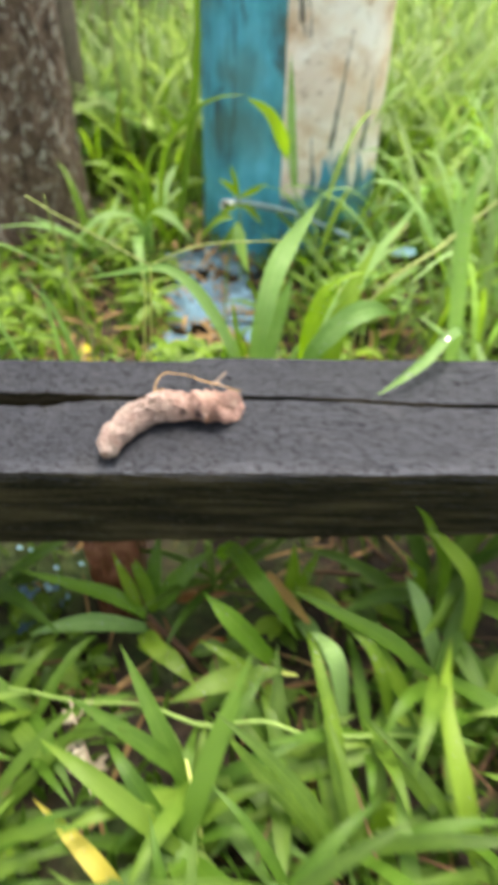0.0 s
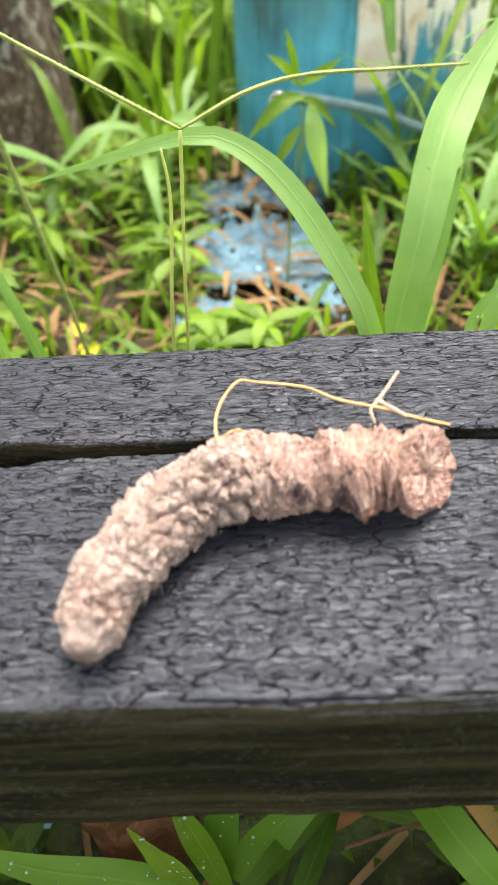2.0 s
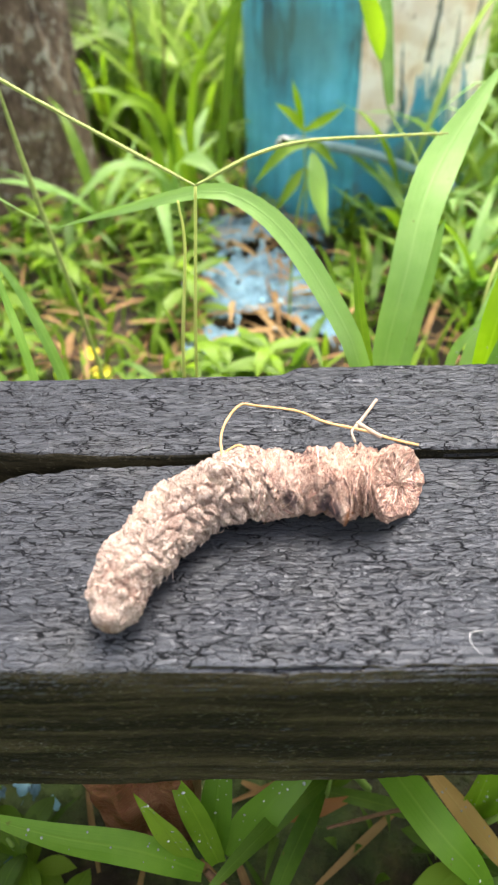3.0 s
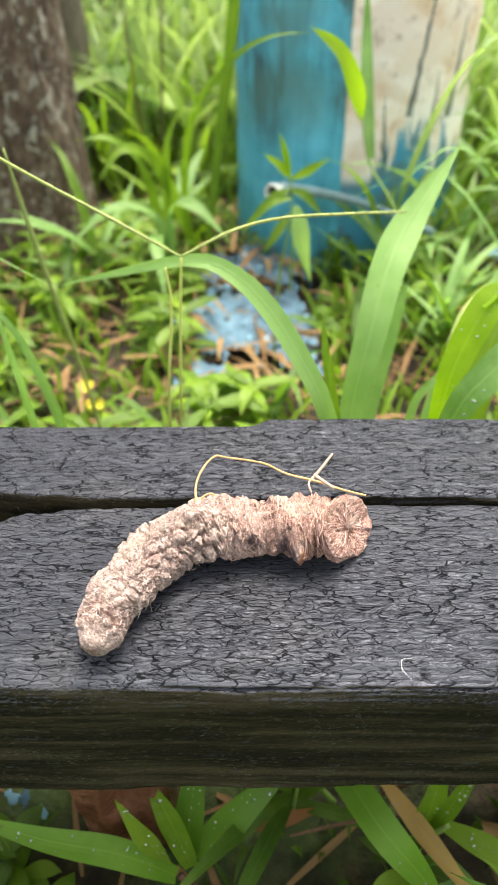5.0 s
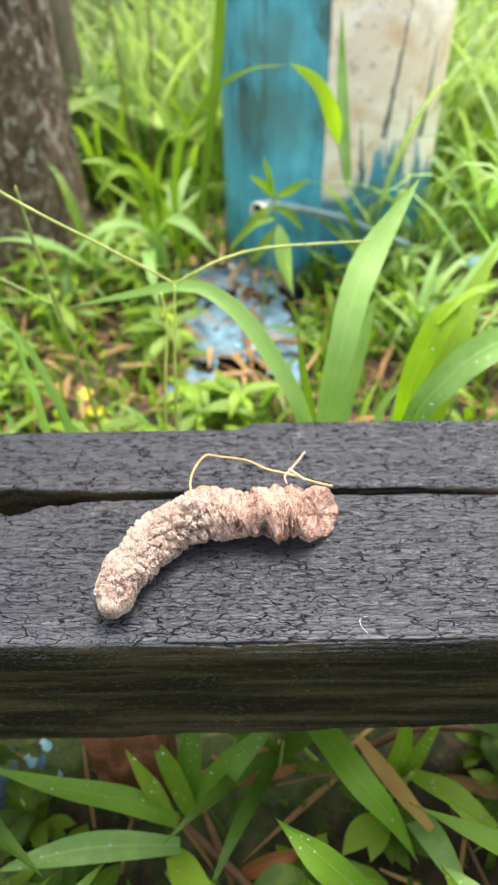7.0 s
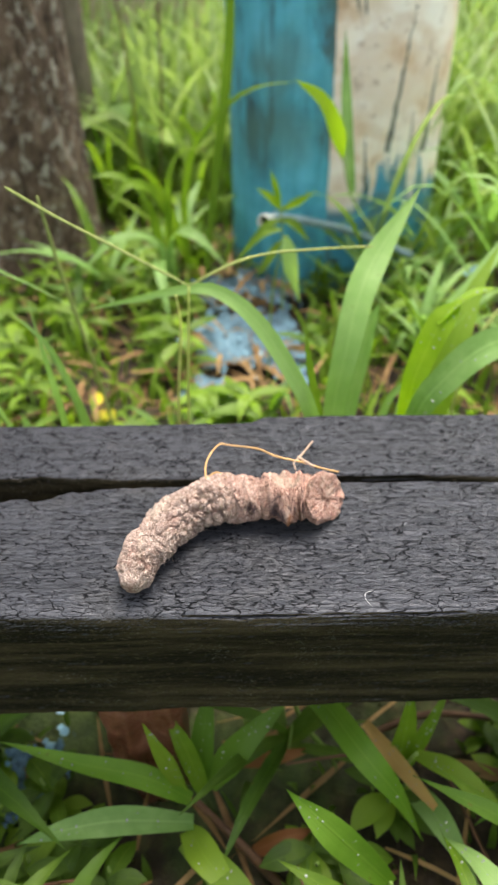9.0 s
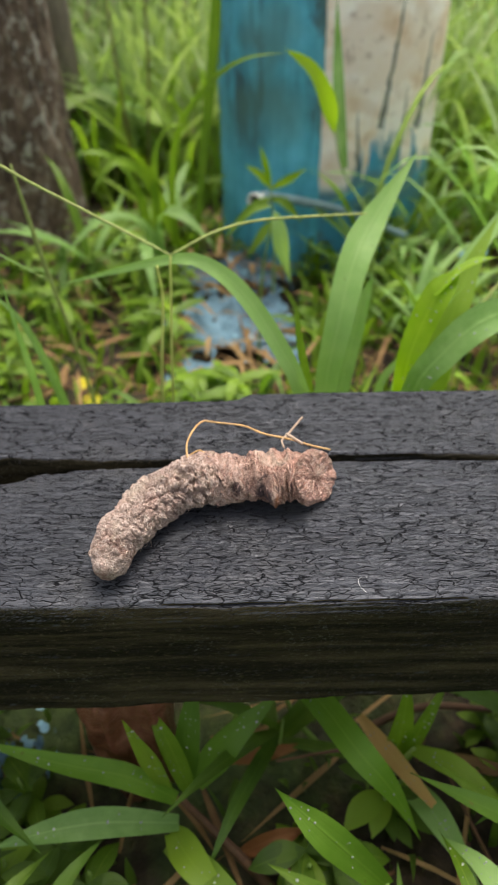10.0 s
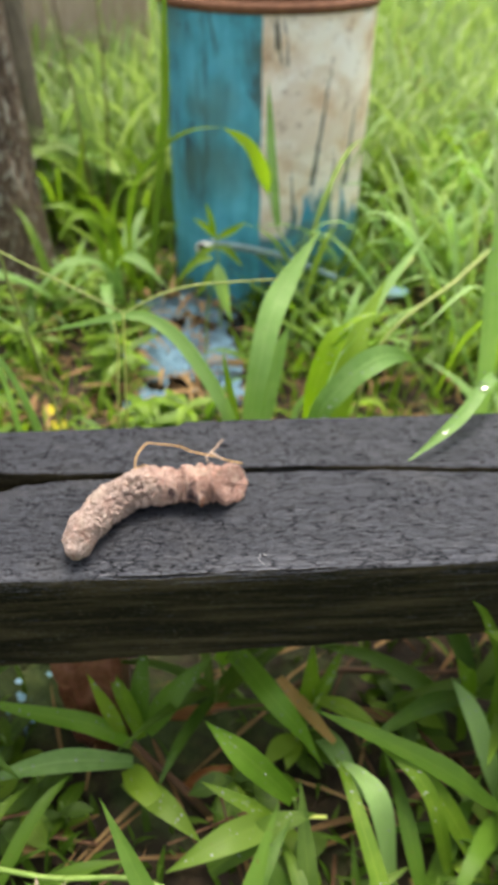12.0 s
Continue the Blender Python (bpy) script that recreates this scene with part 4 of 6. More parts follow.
build_trunk("tree", "dark rough-barked tree trunk with pale lichen rising from grass", (-0.372, 0.80, GROUND), 0.105, 2.6, BARK, 3, (-0.01, 0.01), 0.14)
build_trunk("tree", "slender pale-grey tree trunk behind the dark one", (-0.338, 1.06, GROUND), 0.042, 2.6, BARK_PALE, 8, (-0.01, 0.0))


def build_fence():
    ob = thing("plank_fence", "weathered buff plank fence behind tall grass", "fence", kind="structure", at=pose(-0.70, 1.75, GROUND))
    rng = np.random.RandomState(4)
    bm = bmesh.new()
    bmesh.ops.create_cube(bm, size=1.0, matrix=pose(0, 0, 0.5) @ Matrix.Diagonal((0.118, 0.018, 1.1, 1)))
    bmesh.ops.bevel(bm, geom=bm.edges[:], offset=0.003, segments=1, affect="EDGES")
    me = bpy.data.meshes.new("plank")
    bm.to_mesh(me)
    bm.free()
    me.materials.append(BOARD)
    for i in range(10):
        child("plank", me, ob, m=pose(-0.62 + i * 0.124, rng.uniform(-0.004, 0.004), rng.uniform(-0.05, 0.0), 0, rng.uniform(-0.6, 0.6), 0))


build_fence()


def build_brick():
    bm = bmesh.new()
    bmesh.ops.create_cube(bm, size=1.0)
    bmesh.ops.subdivide_edges(bm, edges=bm.edges[:], cuts=22, use_grid_fill=True)
    for p in bm.verts:
        q = p.co * 2
        rnd = Vector(max(-1, min(1, c)) for c in q)
        rnd = q * (1 - 0.16 * (q.length_squared - 1) / 2)
        k = 1 + 0.10 * (noise.noise(q * 1.7) + 0.5 * noise.noise(q * 4.2 + Vector((3, 1, 7))) + 0.3 * noise.noise(q * 9))
        p.co = Vector((rnd.x * 0.0225, rnd.y * 0.045, rnd.z * 0.075)) * k
    me = bpy.data.meshes.new("brick_block")
    bm.to_mesh(me)
    bm.free()
    me.materials.append(CLAY)
    me.polygons.foreach_set("use_smooth", [True] * len(me.polygons))
    ob = new("clay_block", me)
    ob.matrix_basis = pose(-0.112, 0.060, -0.138, 0, 0, 8)
    tagged(ob, "wet red-brown clay block wedged under the beam", "block")


build_brick()


# ---- grasses and weeds ----
def leaf_mesh(name, pts, width, material, face=(0, -0.5, 1), **kw):
    v, f, uv = ribbon(pts, width, face, **kw)
    return sheet(name, v, f, material, uv)


def grass_thing(label, group, at, leaves=(), stems=(), dew=0):
    """A grass plant: leaves are (points, width, material, face), stems are (points, radii, material), in world places."""
    ob = thing("grass_plant", label, "grass", group, at=pose(*at))
    o = np.array(at, float)
    for i, (pts, width, material, face, *form) in enumerate(leaves):
        shape = dict(zip(("base", "peak"), form))
        leaf = child("leaf", leaf_mesh("leaf", np.asarray(pts) - o, width, material, face, n=22, seed=i, wave=0.05, **shape), ob)
        if dew:
            rng = np.random.RandomState(i + int(1000 * abs(at[0])))
            v, _, _ = ribbon(np.asarray(pts) - o, width, face, n=22, seed=i, wave=0.05, **shape)
            v = v.reshape(22, 5, 3)
            drops = []
            for _ in range(dew):
                a, b = rng.randint(3, 19), rng.randint(1, 4)
                spot = v[a, b] * 0.6 + v[a + 1, b] * 0.4 + (v[a, b - 1] - v[a, b + 1]) * rng.uniform(-0.15, 0.15)
                up = np.cross(v[a + 1, b] - v[a, b], v[a, b + 1] - v[a, b])
                up *= np.sign(up[2]) / np.linalg.norm(up)
                size = 0.00026 + 0.0005 * rng.uniform(0, 1) ** 2
                drops.append(tube([spot - up * size * 0.3, spot + up * size * 0.2, spot + up * size * 0.65, spot + up * size * 0.9], [size, size * 1.02, size * 0.72, size * 0.1], 6, 10))
            v, f = joined(drops)
            tagged(child("dew", sheet("dew", v, f, DEW), leaf, "clear water droplets"), kind="stuff")
    for pts, radii, material in stems:
        v, f = tube(np.asarray(pts) - o, radii, 30, 8)
        child("stem", sheet("stem", v, f, material), ob)
    return ob


TOWARDS = (0, -0.75, 0.65)
NEAR = "grass behind the beam"
grass_thing("tall pale-green broad grass blade with a thin one beside it", NEAR, (0.004, 0.165, GROUND), [
    ([(0.004, 0.165, GROUND), (0.003, 0.175, -0.12), (0.0055, 0.19, -0.044), (0.0125, 0.20, -0.002), (0.021, 0.22, 0.025), (0.035, 0.245, 0.042), (0.064, 0.276, 0.072)], 0.0185, LEAF_PALE, TOWARDS, 0.18, 0.76),
    ([(0.006, 0.168, GROUND), (0.012, 0.20, -0.10), (0.028, 0.23, -0.021), (0.038, 0.24, 0.010)], 0.012, LEAF_PALE, TOWARDS, 0.4, 0.6),
    ([(0.002, 0.165, GROUND), (-0.003, 0.17, -0.06), (-0.012, 0.175, 0.002), (-0.0155, 0.18, 0.026)], 0.006, LEAF, TOWARDS),
    ([(0.000, 0.165, GROUND), (0.000, 0.162, -0.08), (-0.012, 0.16, -0.020), (-0.027, 0.17, 0.009), (-0.042, 0.18, 0.029), (-0.057, 0.185, 0.042), (-0.076, 0.19, 0.047), (-0.116, 0.20, 0.035), (-0.150, 0.21, 0.023)], 0.0100, LEAF_PALE, TOWARDS, 0.6, 0.45),
])
grass_thing("lime-green wet grass with folded and broad blades", NEAR, (0.048, 0.165, GROUND), [
    ([(0.050, 0.165, GROUND), (0.047, 0.168, -0.09), (0.048, 0.17, -0.02), (0.053, 0.175, 0.004), (0.062, 0.18, 0.027), (0.075, 0.19, 0.0365)], 0.0155, LEAF_LIME, (-0.3, -0.8, 0.5), 0.2, 0.8),
    ([(0.060, 0.18, 0.027), (0.075, 0.188, 0.037), (0.090, 0.196, 0.0395), (0.106, 0.205, 0.036)], 0.010, LEAF_LIME, (0, 0.3, 1)),
    ([(0.050, 0.160, GROUND), (0.045, 0.16, -0.09), (0.051, 0.16, -0.024), (0.066, 0.165, -0.001), (0.083, 0.17, 0.014), (0.104, 0.18, 0.016), (0.125, 0.19, 0.004)], 0.0185, LEAF_PALE, TOWARDS, 0.25, 0.7),
    ([(0.055, 0.172, GROUND), (0.070, 0.20, -0.07), (0.085, 0.22, -0.012), (0.098, 0.24, 0.013), (0.117, 0.262, 0.038)], 0.021, LEAF, TOWARDS),
    ([(0.055, 0.165, GROUND), (0.038, 0.19, -0.06), (0.055, 0.20, -0.022), (0.090, 0.22, 0.012)], 0.005, LEAF_PALE, TOWARDS),
], dew=15)
grass_thing("wet grass blade drooping over the beam's back edge", NEAR, (0.172, 0.168, GROUND), [
    ([(0.172, 0.168, GROUND), (0.176, 0.165, -0.06), (0.171, 0.150, 0.010), (0.155, 0.132, 0.0205), (0.138, 0.112, 0.0155), (0.118, 0.094, 0.011), (0.092, 0.076, 0.0042)], 0.0085, LEAF_PALE, (0.2, -0.4, 1), 0.6, 0.7),
    ([(0.174, 0.170, GROUND), (0.176, 0.172, -0.05), (0.170, 0.176, 0.03), (0.164, 0.182, 0.085), (0.170, 0.195, 0.140)], 0.0135, LEAF_PALE, TOWARDS, 0.5, 0.6),
], dew=15)


def finger_grass():
    ob = thing("finger_grass", "thin finger grass stalk with spreading seed spikes", "grass", NEAR, at=pose(-0.088, 0.19, GROUND))
    o = np.array([-0.088, 0.19, GROUND])
    first = None
    for name, pts, radii, mat in (
        ("stem", [(-0.093, 0.192, GROUND), (-0.090, 0.19, -0.10), (-0.0875, 0.19, -0.035), (-0.0805, 0.183, 0.052)], [0.0009, 0.0008, 0.0007], STEM_PALE),
        ("stem", [(-0.097, 0.192, GROUND), (-0.096, 0.19, -0.10), (-0.0938, 0.19, -0.035), (-0.088, 0.19, 0.021), (-0.089, 0.19, 0.043)], [0.0010, 0.0009, 0.0008, 0.0005], STEM_PALE),
        ("spike", [(-0.0805, 0.183, 0.052), (-0.116, 0.19, 0.070), (-0.149, 0.19, 0.090), (-0.172, 0.19, 0.106)], [0.0005, 0.0006, 0.0006, 0.0004], SPIKE),
        ("spike", [(-0.0805, 0.183, 0.052), (-0.057, 0.19, 0.061), (-0.035, 0.20, 0.0625), (-0.007, 0.21, 0.060), (0.026, 0.215, 0.059)], [0.0005, 0.0006, 0.0006, 0.0004], SPIKE),
    ):
        c = spline(np.asarray(pts) - o, 60)
        v, f = tube(np.asarray(pts) - o, radii, 60, 7, 4, 0.25 if name == "spike" else 0.05)
        pieces = [(v, f)]
        if name == "spike":
            for i in range(3, 58):
                for sgn in (-1, 1):
                    d = c[min(i + 1, 59)] - c[i]
                    d /= np.linalg.norm(d)
                    off = np.cross(d, (0.1, -0.8, 0.6)) * sgn
                    pieces.append(tube([c[i], c[i] + d * 0.0010 + off * 0.0006, c[i] + d * 0.0021 + off * 0.0007], [0.0002, 0.00036, 0.0001], 4, 5))
        v, f = joined(pieces)
        made = child(name, sheet(name, v, f, mat), ob if name == "stem" else first)
        first = first or made


finger_grass()

grass_thing("grass stalks and blades leaning beside the beam", NEAR, (-0.165, 0.175, GROUND), [
    ([(-0.165, 0.175, GROUND), (-0.162, 0.172, -0.10), (-0.163, 0.17, -0.019), (-0.1655, 0.17, 0.019), (-0.171, 0.18, 0.049)], 0.0045, LEAF_PALE, TOWARDS),
    ([(-0.168, 0.175, GROUND), (-0.19, 0.17, -0.06), (-0.22, 0.18, 0.03), (-0.21, 0.20, 0.060), (-0.184, 0.20, 0.052), (-0.144, 0.20, 0.026)], 0.0035, LEAF_PALE, TOWARDS),
    ([(-0.162, 0.175, GROUND), (-0.15, 0.18, -0.08), (-0.165, 0.19, 0.0), (-0.19, 0.20, 0.03)], 0.006, LEAF_PALE, TOWARDS),
], [([(-0.150, 0.27, GROUND), (-0.165, 0.28, -0.08), (-0.178, 0.28, 0.013), (-0.184, 0.28, 0.069)], [0.0016, 0.0012, 0.0016, 0.0006], SPIKE)])

grass_thing("lime grass leaf on a thin stem before the drum", NEAR, (0.095, 0.50, GROUND), [
    ([(0.048, 0.551, 0.004), (0.040, 0.545, 0.030), (0.022, 0.53, 0.064), (-0.004, 0.52, 0.084)], 0.0175, LEAF_LIME, TOWARDS, 0.15, 0.45),
    ([(0.060, 0.552, -0.030), (0.053, 0.575, 0.03), (0.052, 0.60, 0.07), (0.050, 0.61, 0.11)], 0.011, LEAF_PALE, TOWARDS),
], [([(0.095, 0.50, GROUND), (0.090, 0.52, -0.10), (0.083, 0.53, -0.068), (0.059, 0.55, -0.034), (0.048, 0.551, 0.006)], [0.0016, 0.0014, 0.0012, 0.0010], STEM)])
grass_thing("long grey-green blades arching across the drum", NEAR, (-0.125, 0.70, GROUND), [
    ([(-0.125, 0.70, GROUND), (-0.13, 0.69, -0.12), (-0.114, 0.66, -0.025), (-0.072, 0.62, 0.036), (-0.037, 0.60, 0.061), (0.004, 0.585, 0.068)], 0.0085, LEAF, TOWARDS),
    ([(-0.110, 0.70, GROUND), (-0.085, 0.66, -0.04), (-0.066, 0.62, 0.08), (-0.060, 0.60, 0.17), (-0.056, 0.58, 0.26)], 0.011, LEAF_LOW, TOWARDS),
    ([(-0.120, 0.71, GROUND), (-0.15, 0.66, -0.08), (-0.18, 0.62, -0.04), (-0.21, 0.60, -0.07)], 0.014, LEAF, TOWARDS),
])

grass_thing("lime-green leafy sprout standing before the drum", NEAR, (-0.010, 0.600, GROUND), [
    ([(-0.012, 0.600, -0.066), (-0.024, 0.597, -0.050), (-0.040, 0.594, -0.038)], 0.0090, LEAF_LIME, TOWARDS, 0.2, 0.45),
    ([(-0.012, 0.600, -0.066), (0.006, 0.597, -0.056), (0.026, 0.594, -0.043)], 0.0095, LEAF_LIME, TOWARDS, 0.2, 0.45),
    ([(-0.012, 0.600, -0.062), (-0.018, 0.598, -0.040), (-0.024, 0.596, -0.018)], 0.0070, LEAF_LIME, TOWARDS, 0.2, 0.45),
    ([(-0.012, 0.600, -0.076), (-0.030, 0.592, -0.082), (-0.046, 0.586, -0.098)], 0.0100, LEAF, TOWARDS, 0.2, 0.45),
    ([(-0.011, 0.600, -0.076), (0.004, 0.592, -0.080), (0.022, 0.586, -0.100)], 0.0100, LEAF, TOWARDS, 0.2, 0.45),
    ([(-0.011, 0.600, -0.101), (-0.024, 0.590, -0.116), (-0.040, 0.582, -0.138)], 0.0110, LEAF, TOWARDS, 0.2, 0.45),
], [([(-0.010, 0.600, GROUND), (-0.008, 0.600, -0.136), (-0.012, 0.600, -0.060)], [0.0015, 0.0013, 0.0010], STEM)])
grass_thing("pale leaf hanging from a thin stem over blue plastic", NEAR, (-0.030, 0.465, GROUND), [
    ([(-0.014, 0.452, -0.034), (-0.011, 0.447, -0.046), (-0.008, 0.444, -0.065), (0.001, 0.446, -0.100)], 0.0150, LEAF_PALE, TOWARDS, 0.3, 0.5),
    ([(-0.018, 0.455, -0.028), (-0.036, 0.450, -0.030), (-0.060, 0.446, -0.055)], 0.0090, LEAF, TOWARDS, 0.3, 0.45),
], [([(-0.030, 0.465, GROUND), (-0.026, 0.460, -0.10), (-0.014, 0.452, -0.033)], [0.0013, 0.0011, 0.0009], STEM)])
grass_thing("broad pale arching grass leaves between trunk and drum", NEAR, (-0.150, 0.660, GROUND), [
    ([(-0.150, 0.660, GROUND), (-0.160, 0.645, -0.125), (-0.200, 0.612, -0.100), (-0.248, 0.590, -0.132)], 0.0165, LEAF_PALE, (0, -0.4, 1), 0.4, 0.5),
    ([(-0.148, 0.660, GROUND), (-0.140, 0.642, -0.115), (-0.112, 0.612, -0.098), (-0.072, 0.588, -0.130)], 0.0170, LEAF_PALE, (0, -0.4, 1), 0.4, 0.5),
    ([(-0.155, 0.670, GROUND), (-0.166, 0.660, -0.090), (-0.192, 0.640, -0.040), (-0.230, 0.622, -0.032)], 0.0140, LEAF, (0, -0.4, 1), 0.4, 0.5),
    ([(-0.150, 0.668, GROUND), (-0.146, 0.664, -0.080), (-0.128, 0.650, -0.020), (-0.098, 0.632, -0.006)], 0.0125, LEAF, (0, -0.4, 1), 0.4, 0.5),
    ([(-0.152, 0.662, GROUND), (-0.158, 0.630, -0.140), (-0.150, 0.570, -0.128), (-0.138, 0.520, -0.165)], 0.0150, LEAF_PALE, (0, -0.4, 1), 0.4, 0.5),
])
grass_thing("thin dark seed stalks standing in tall grass", NEAR, (-0.195, 0.900, GROUND), [], [
    ([(-0.200, 0.900, GROUND), (-0.208, 0.900, -0.06), (-0.216, 0.900, 0.09), (-0.228, 0.905, 0.20)], [0.0016, 0.0014, 0.0010], STEM_BROWN),
    ([(-0.190, 0.900, GROUND), (-0.170, 0.905, -0.02), (-0.164, 0.900, 0.09), (-0.166, 0.905, 0.22)], [0.0016, 0.0014, 0.0010], STEM_BROWN),
    ([(-0.188, 0.895, GROUND), (-0.196, 0.890, -0.08), (-0.182, 0.895, 0.035), (-0.176, 0.90, 0.12)], [0.0014, 0.0012, 0.0008], STEM),
])

LOW = "grass in front of the beam"
grass_thing("low grass plant with broad dewy leaves under the beam", LOW, (-0.080, 0.002, GROUND), [
    ([(-0.084, 0.002, -0.167), (-0.107, 0.002, -0.141), (-0.140, 0.003, -0.126), (-0.182, 0.012, -0.120)], 0.0125, LEAF_BROAD, (0, -0.3, 1)),
    ([(-0.082, -0.010, -0.167), (-0.118, -0.016, -0.150), (-0.146, -0.021, -0.148), (-0.170, -0.026, -0.152)], 0.0140, LEAF_PALE, (0, -0.3, 1)),
    ([(-0.088, 0.005, -0.165), (-0.095, 0.003, -0.120), (-0.102, 0.003, -0.088)], 0.0095, LEAF, TOWARDS),
    ([(-0.077, 0.005, -0.165), (-0.085, 0.012, -0.130), (-0.096, 0.023, -0.105)], 0.0110, LEAF, TOWARDS),
    ([(-0.074, 0.008, -0.165), (-0.055, 0.017, -0.135), (-0.028, 0.033, -0.118)], 0.0160, LEAF_DEEP, TOWARDS),
    ([(-0.079, 0.006, -0.165), (-0.076, 0.02, -0.130), (-0.070, 0.036, -0.10)], 0.0130, LEAF_DEEP, TOWARDS),
    ([(-0.085, -0.013, -0.170), (-0.072, -0.033, -0.158), (-0.052, -0.054, -0.160)], 0.0160, LEAF, (0, -0.3, 1)),
], [([(-0.020, -0.042, GROUND - 0.003), (-0.050, -0.020, -0.188), (-0.070, -0.005, -0.179), (-0.082, 0.002, -0.166)], [0.0030, 0.0027, 0.0022, 0.0016], STEM_BROWN)], dew=15)
grass_thing("broad bright-green grass blades hanging out from under the beam", LOW, (-0.005, 0.05, GROUND), [
    ([(-0.025, 0.06, -0.165), (-0.014, 0.042, -0.131), (0.008, 0.004, -0.124), (0.027, -0.008, -0.147), (0.042, -0.016, -0.180)], 0.0150, LEAF_BROAD, (0.2, -0.6, 1), 0.7, 0.4),
    ([(0.018, -0.043, -0.160), (-0.010, -0.036, -0.120), (-0.034, -0.024, -0.098)], 0.0160, LEAF_BROAD, TOWARDS, 0.5, 0.4),
    ([(0.017, 0.043, -0.163), (0.037, 0.013, -0.165), (0.060, -0.015, -0.174)], 0.0095, LEAF_TAN, (0, -0.3, 1)),
], [([(-0.005, 0.05, GROUND), (-0.018, 0.055, -0.185), (-0.025, 0.06, -0.163)], [0.002, 0.0016, 0.0012], STEM), ([(0.03, -0.05, GROUND), (0.022, -0.046, -0.18), (0.018, -0.043, -0.158)], [0.002, 0.0016, 0.0012], STEM)], dew=15)
grass_thing("upright grass tuft with narrow leaves under the beam", LOW, (0.036, 0.026, GROUND), [
    ([(0.035, 0.026, -0.195), (0.037, 0.030, -0.150), (0.037, 0.033, -0.110)], 0.0130, LEAF, TOWARDS),
    ([(0.037, 0.026, -0.195), (0.048, 0.030, -0.150), (0.061, 0.042, -0.125)], 0.0090, LEAF, TOWARDS),
    ([(0.041, 0.017, -0.150), (0.060, -0.001, -0.138), (0.086, -0.018, -0.152)], 0.0110, LEAF, (0, -0.3, 1)),
    ([(0.040, 0.020, -0.190), (0.050, -0.01, -0.168), (0.066, -0.045, -0.172)], 0.0150, LEAF_PALE, (0, -0.3, 1)),
], [([(0.036, 0.026, GROUND), (0.037, 0.024, -0.185), (0.041, 0.017, -0.149)], [0.002, 0.0016, 0.0012], STEM)], dew=15)
grass_thing("long drooping green blades in front of the beam", LOW, (0.085, -0.09, GROUND), [
    ([(0.127, -0.079, -0.185), (0.106, -0.057, -0.150), (0.079, -0.034, -0.125), (0.042, 0.000, -0.125)], 0.0125, LEAF, (0.1, -0.5, 1)),
    ([(0.071, -0.084, -0.175), (0.063, -0.064, -0.130), (0.055, -0.048, -0.125), (0.045, -0.030, -0.140)], 0.0135, LEAF_PALE, (0.2, -0.4, 1)),
    ([(0.108, -0.082, -0.185), (0.090, -0.051, -0.130), (0.047, -0.009, -0.120)], 0.0100, LEAF, (0.1, -0.5, 1)),
    ([(0.079, -0.160, -0.190), (0.093, -0.156, -0.150), (0.096, -0.194, -0.160)], 0.0130, LEAF, (0.1, -0.5, 1)),
    ([(0.058, -0.138, -0.190), (0.060, -0.117, -0.150), (0.048, -0.059, -0.125), (0.043, -0.026, -0.140)], 0.0105, LEAF, (0.1, -0.5, 1)),
], [([(0.085, -0.09, GROUND), (0.100, -0.085, -0.195), (0.127, -0.079, -0.183)], [0.0018, 0.0015, 0.001], STEM), ([(0.085, -0.09, GROUND), (0.078, -0.088, -0.19), (0.071, -0.084, -0.173)], [0.0018, 0.0015, 0.001], STEM)], dew=15)
grass_thing("broad green grass leaf on a creeping stem", LOW, (0.012, -0.055, GROUND), [
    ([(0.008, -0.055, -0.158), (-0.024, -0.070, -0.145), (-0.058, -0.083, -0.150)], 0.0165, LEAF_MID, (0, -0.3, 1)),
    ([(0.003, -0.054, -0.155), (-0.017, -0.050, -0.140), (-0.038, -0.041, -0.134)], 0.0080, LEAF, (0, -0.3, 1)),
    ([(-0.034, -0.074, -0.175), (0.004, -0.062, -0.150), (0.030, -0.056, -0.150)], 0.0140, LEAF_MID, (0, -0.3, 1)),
], [([(0.012, -0.055, GROUND), (0.010, -0.055, -0.18), (0.006, -0.055, -0.157)], [0.002, 0.0016, 0.001], STEM), ([(0.037, -0.052, -0.165), (0.02, -0.053, -0.160), (0.003, -0.054, -0.154)], [0.0013, 0.0013, 0.001], STEM_PALE)], dew=10)
grass_thing("upright green blades beside the beam front", LOW, (0.140, 0.000, GROUND), [
    ([(0.150, -0.01, GROUND), (0.150, 0.000, -0.110), (0.126, -0.004, -0.046), (0.112, -0.006, -0.024)], 0.0085, LEAF, TOWARDS),
    ([(0.145, 0.01, GROUND), (0.136, 0.010, -0.130), (0.124, 0.000, -0.100), (0.114, -0.006, -0.076)], 0.0110, LEAF, TOWARDS),
    ([(0.151, -0.040, -0.180), (0.133, -0.013, -0.130), (0.123, 0.010, -0.120)], 0.0130, LEAF_PALE, TOWARDS),
    ([(0.170, -0.03, GROUND), (0.165, -0.02, -0.10), (0.140, -0.004, -0.065), (0.124, -0.006, -0.052)], 0.0120, LEAF, TOWARDS),
    ([(0.155, -0.19, GROUND), (0.137, -0.146, -0.140), (0.136, -0.090, -0.130), (0.159, -0.024, -0.150)], 0.0140, LEAF, (0.1, -0.5, 1)),
], dew=8)
grass_thing("dewy green blade reaching out from the low plant", LOW, (-0.09, -0.015, GROUND), [
    ([(-0.088, -0.015, -0.180), (-0.060, -0.044, -0.155), (-0.038, -0.062, -0.167)], 0.0150, LEAF_MID, (0, -0.3, 1)),
], dew=12)
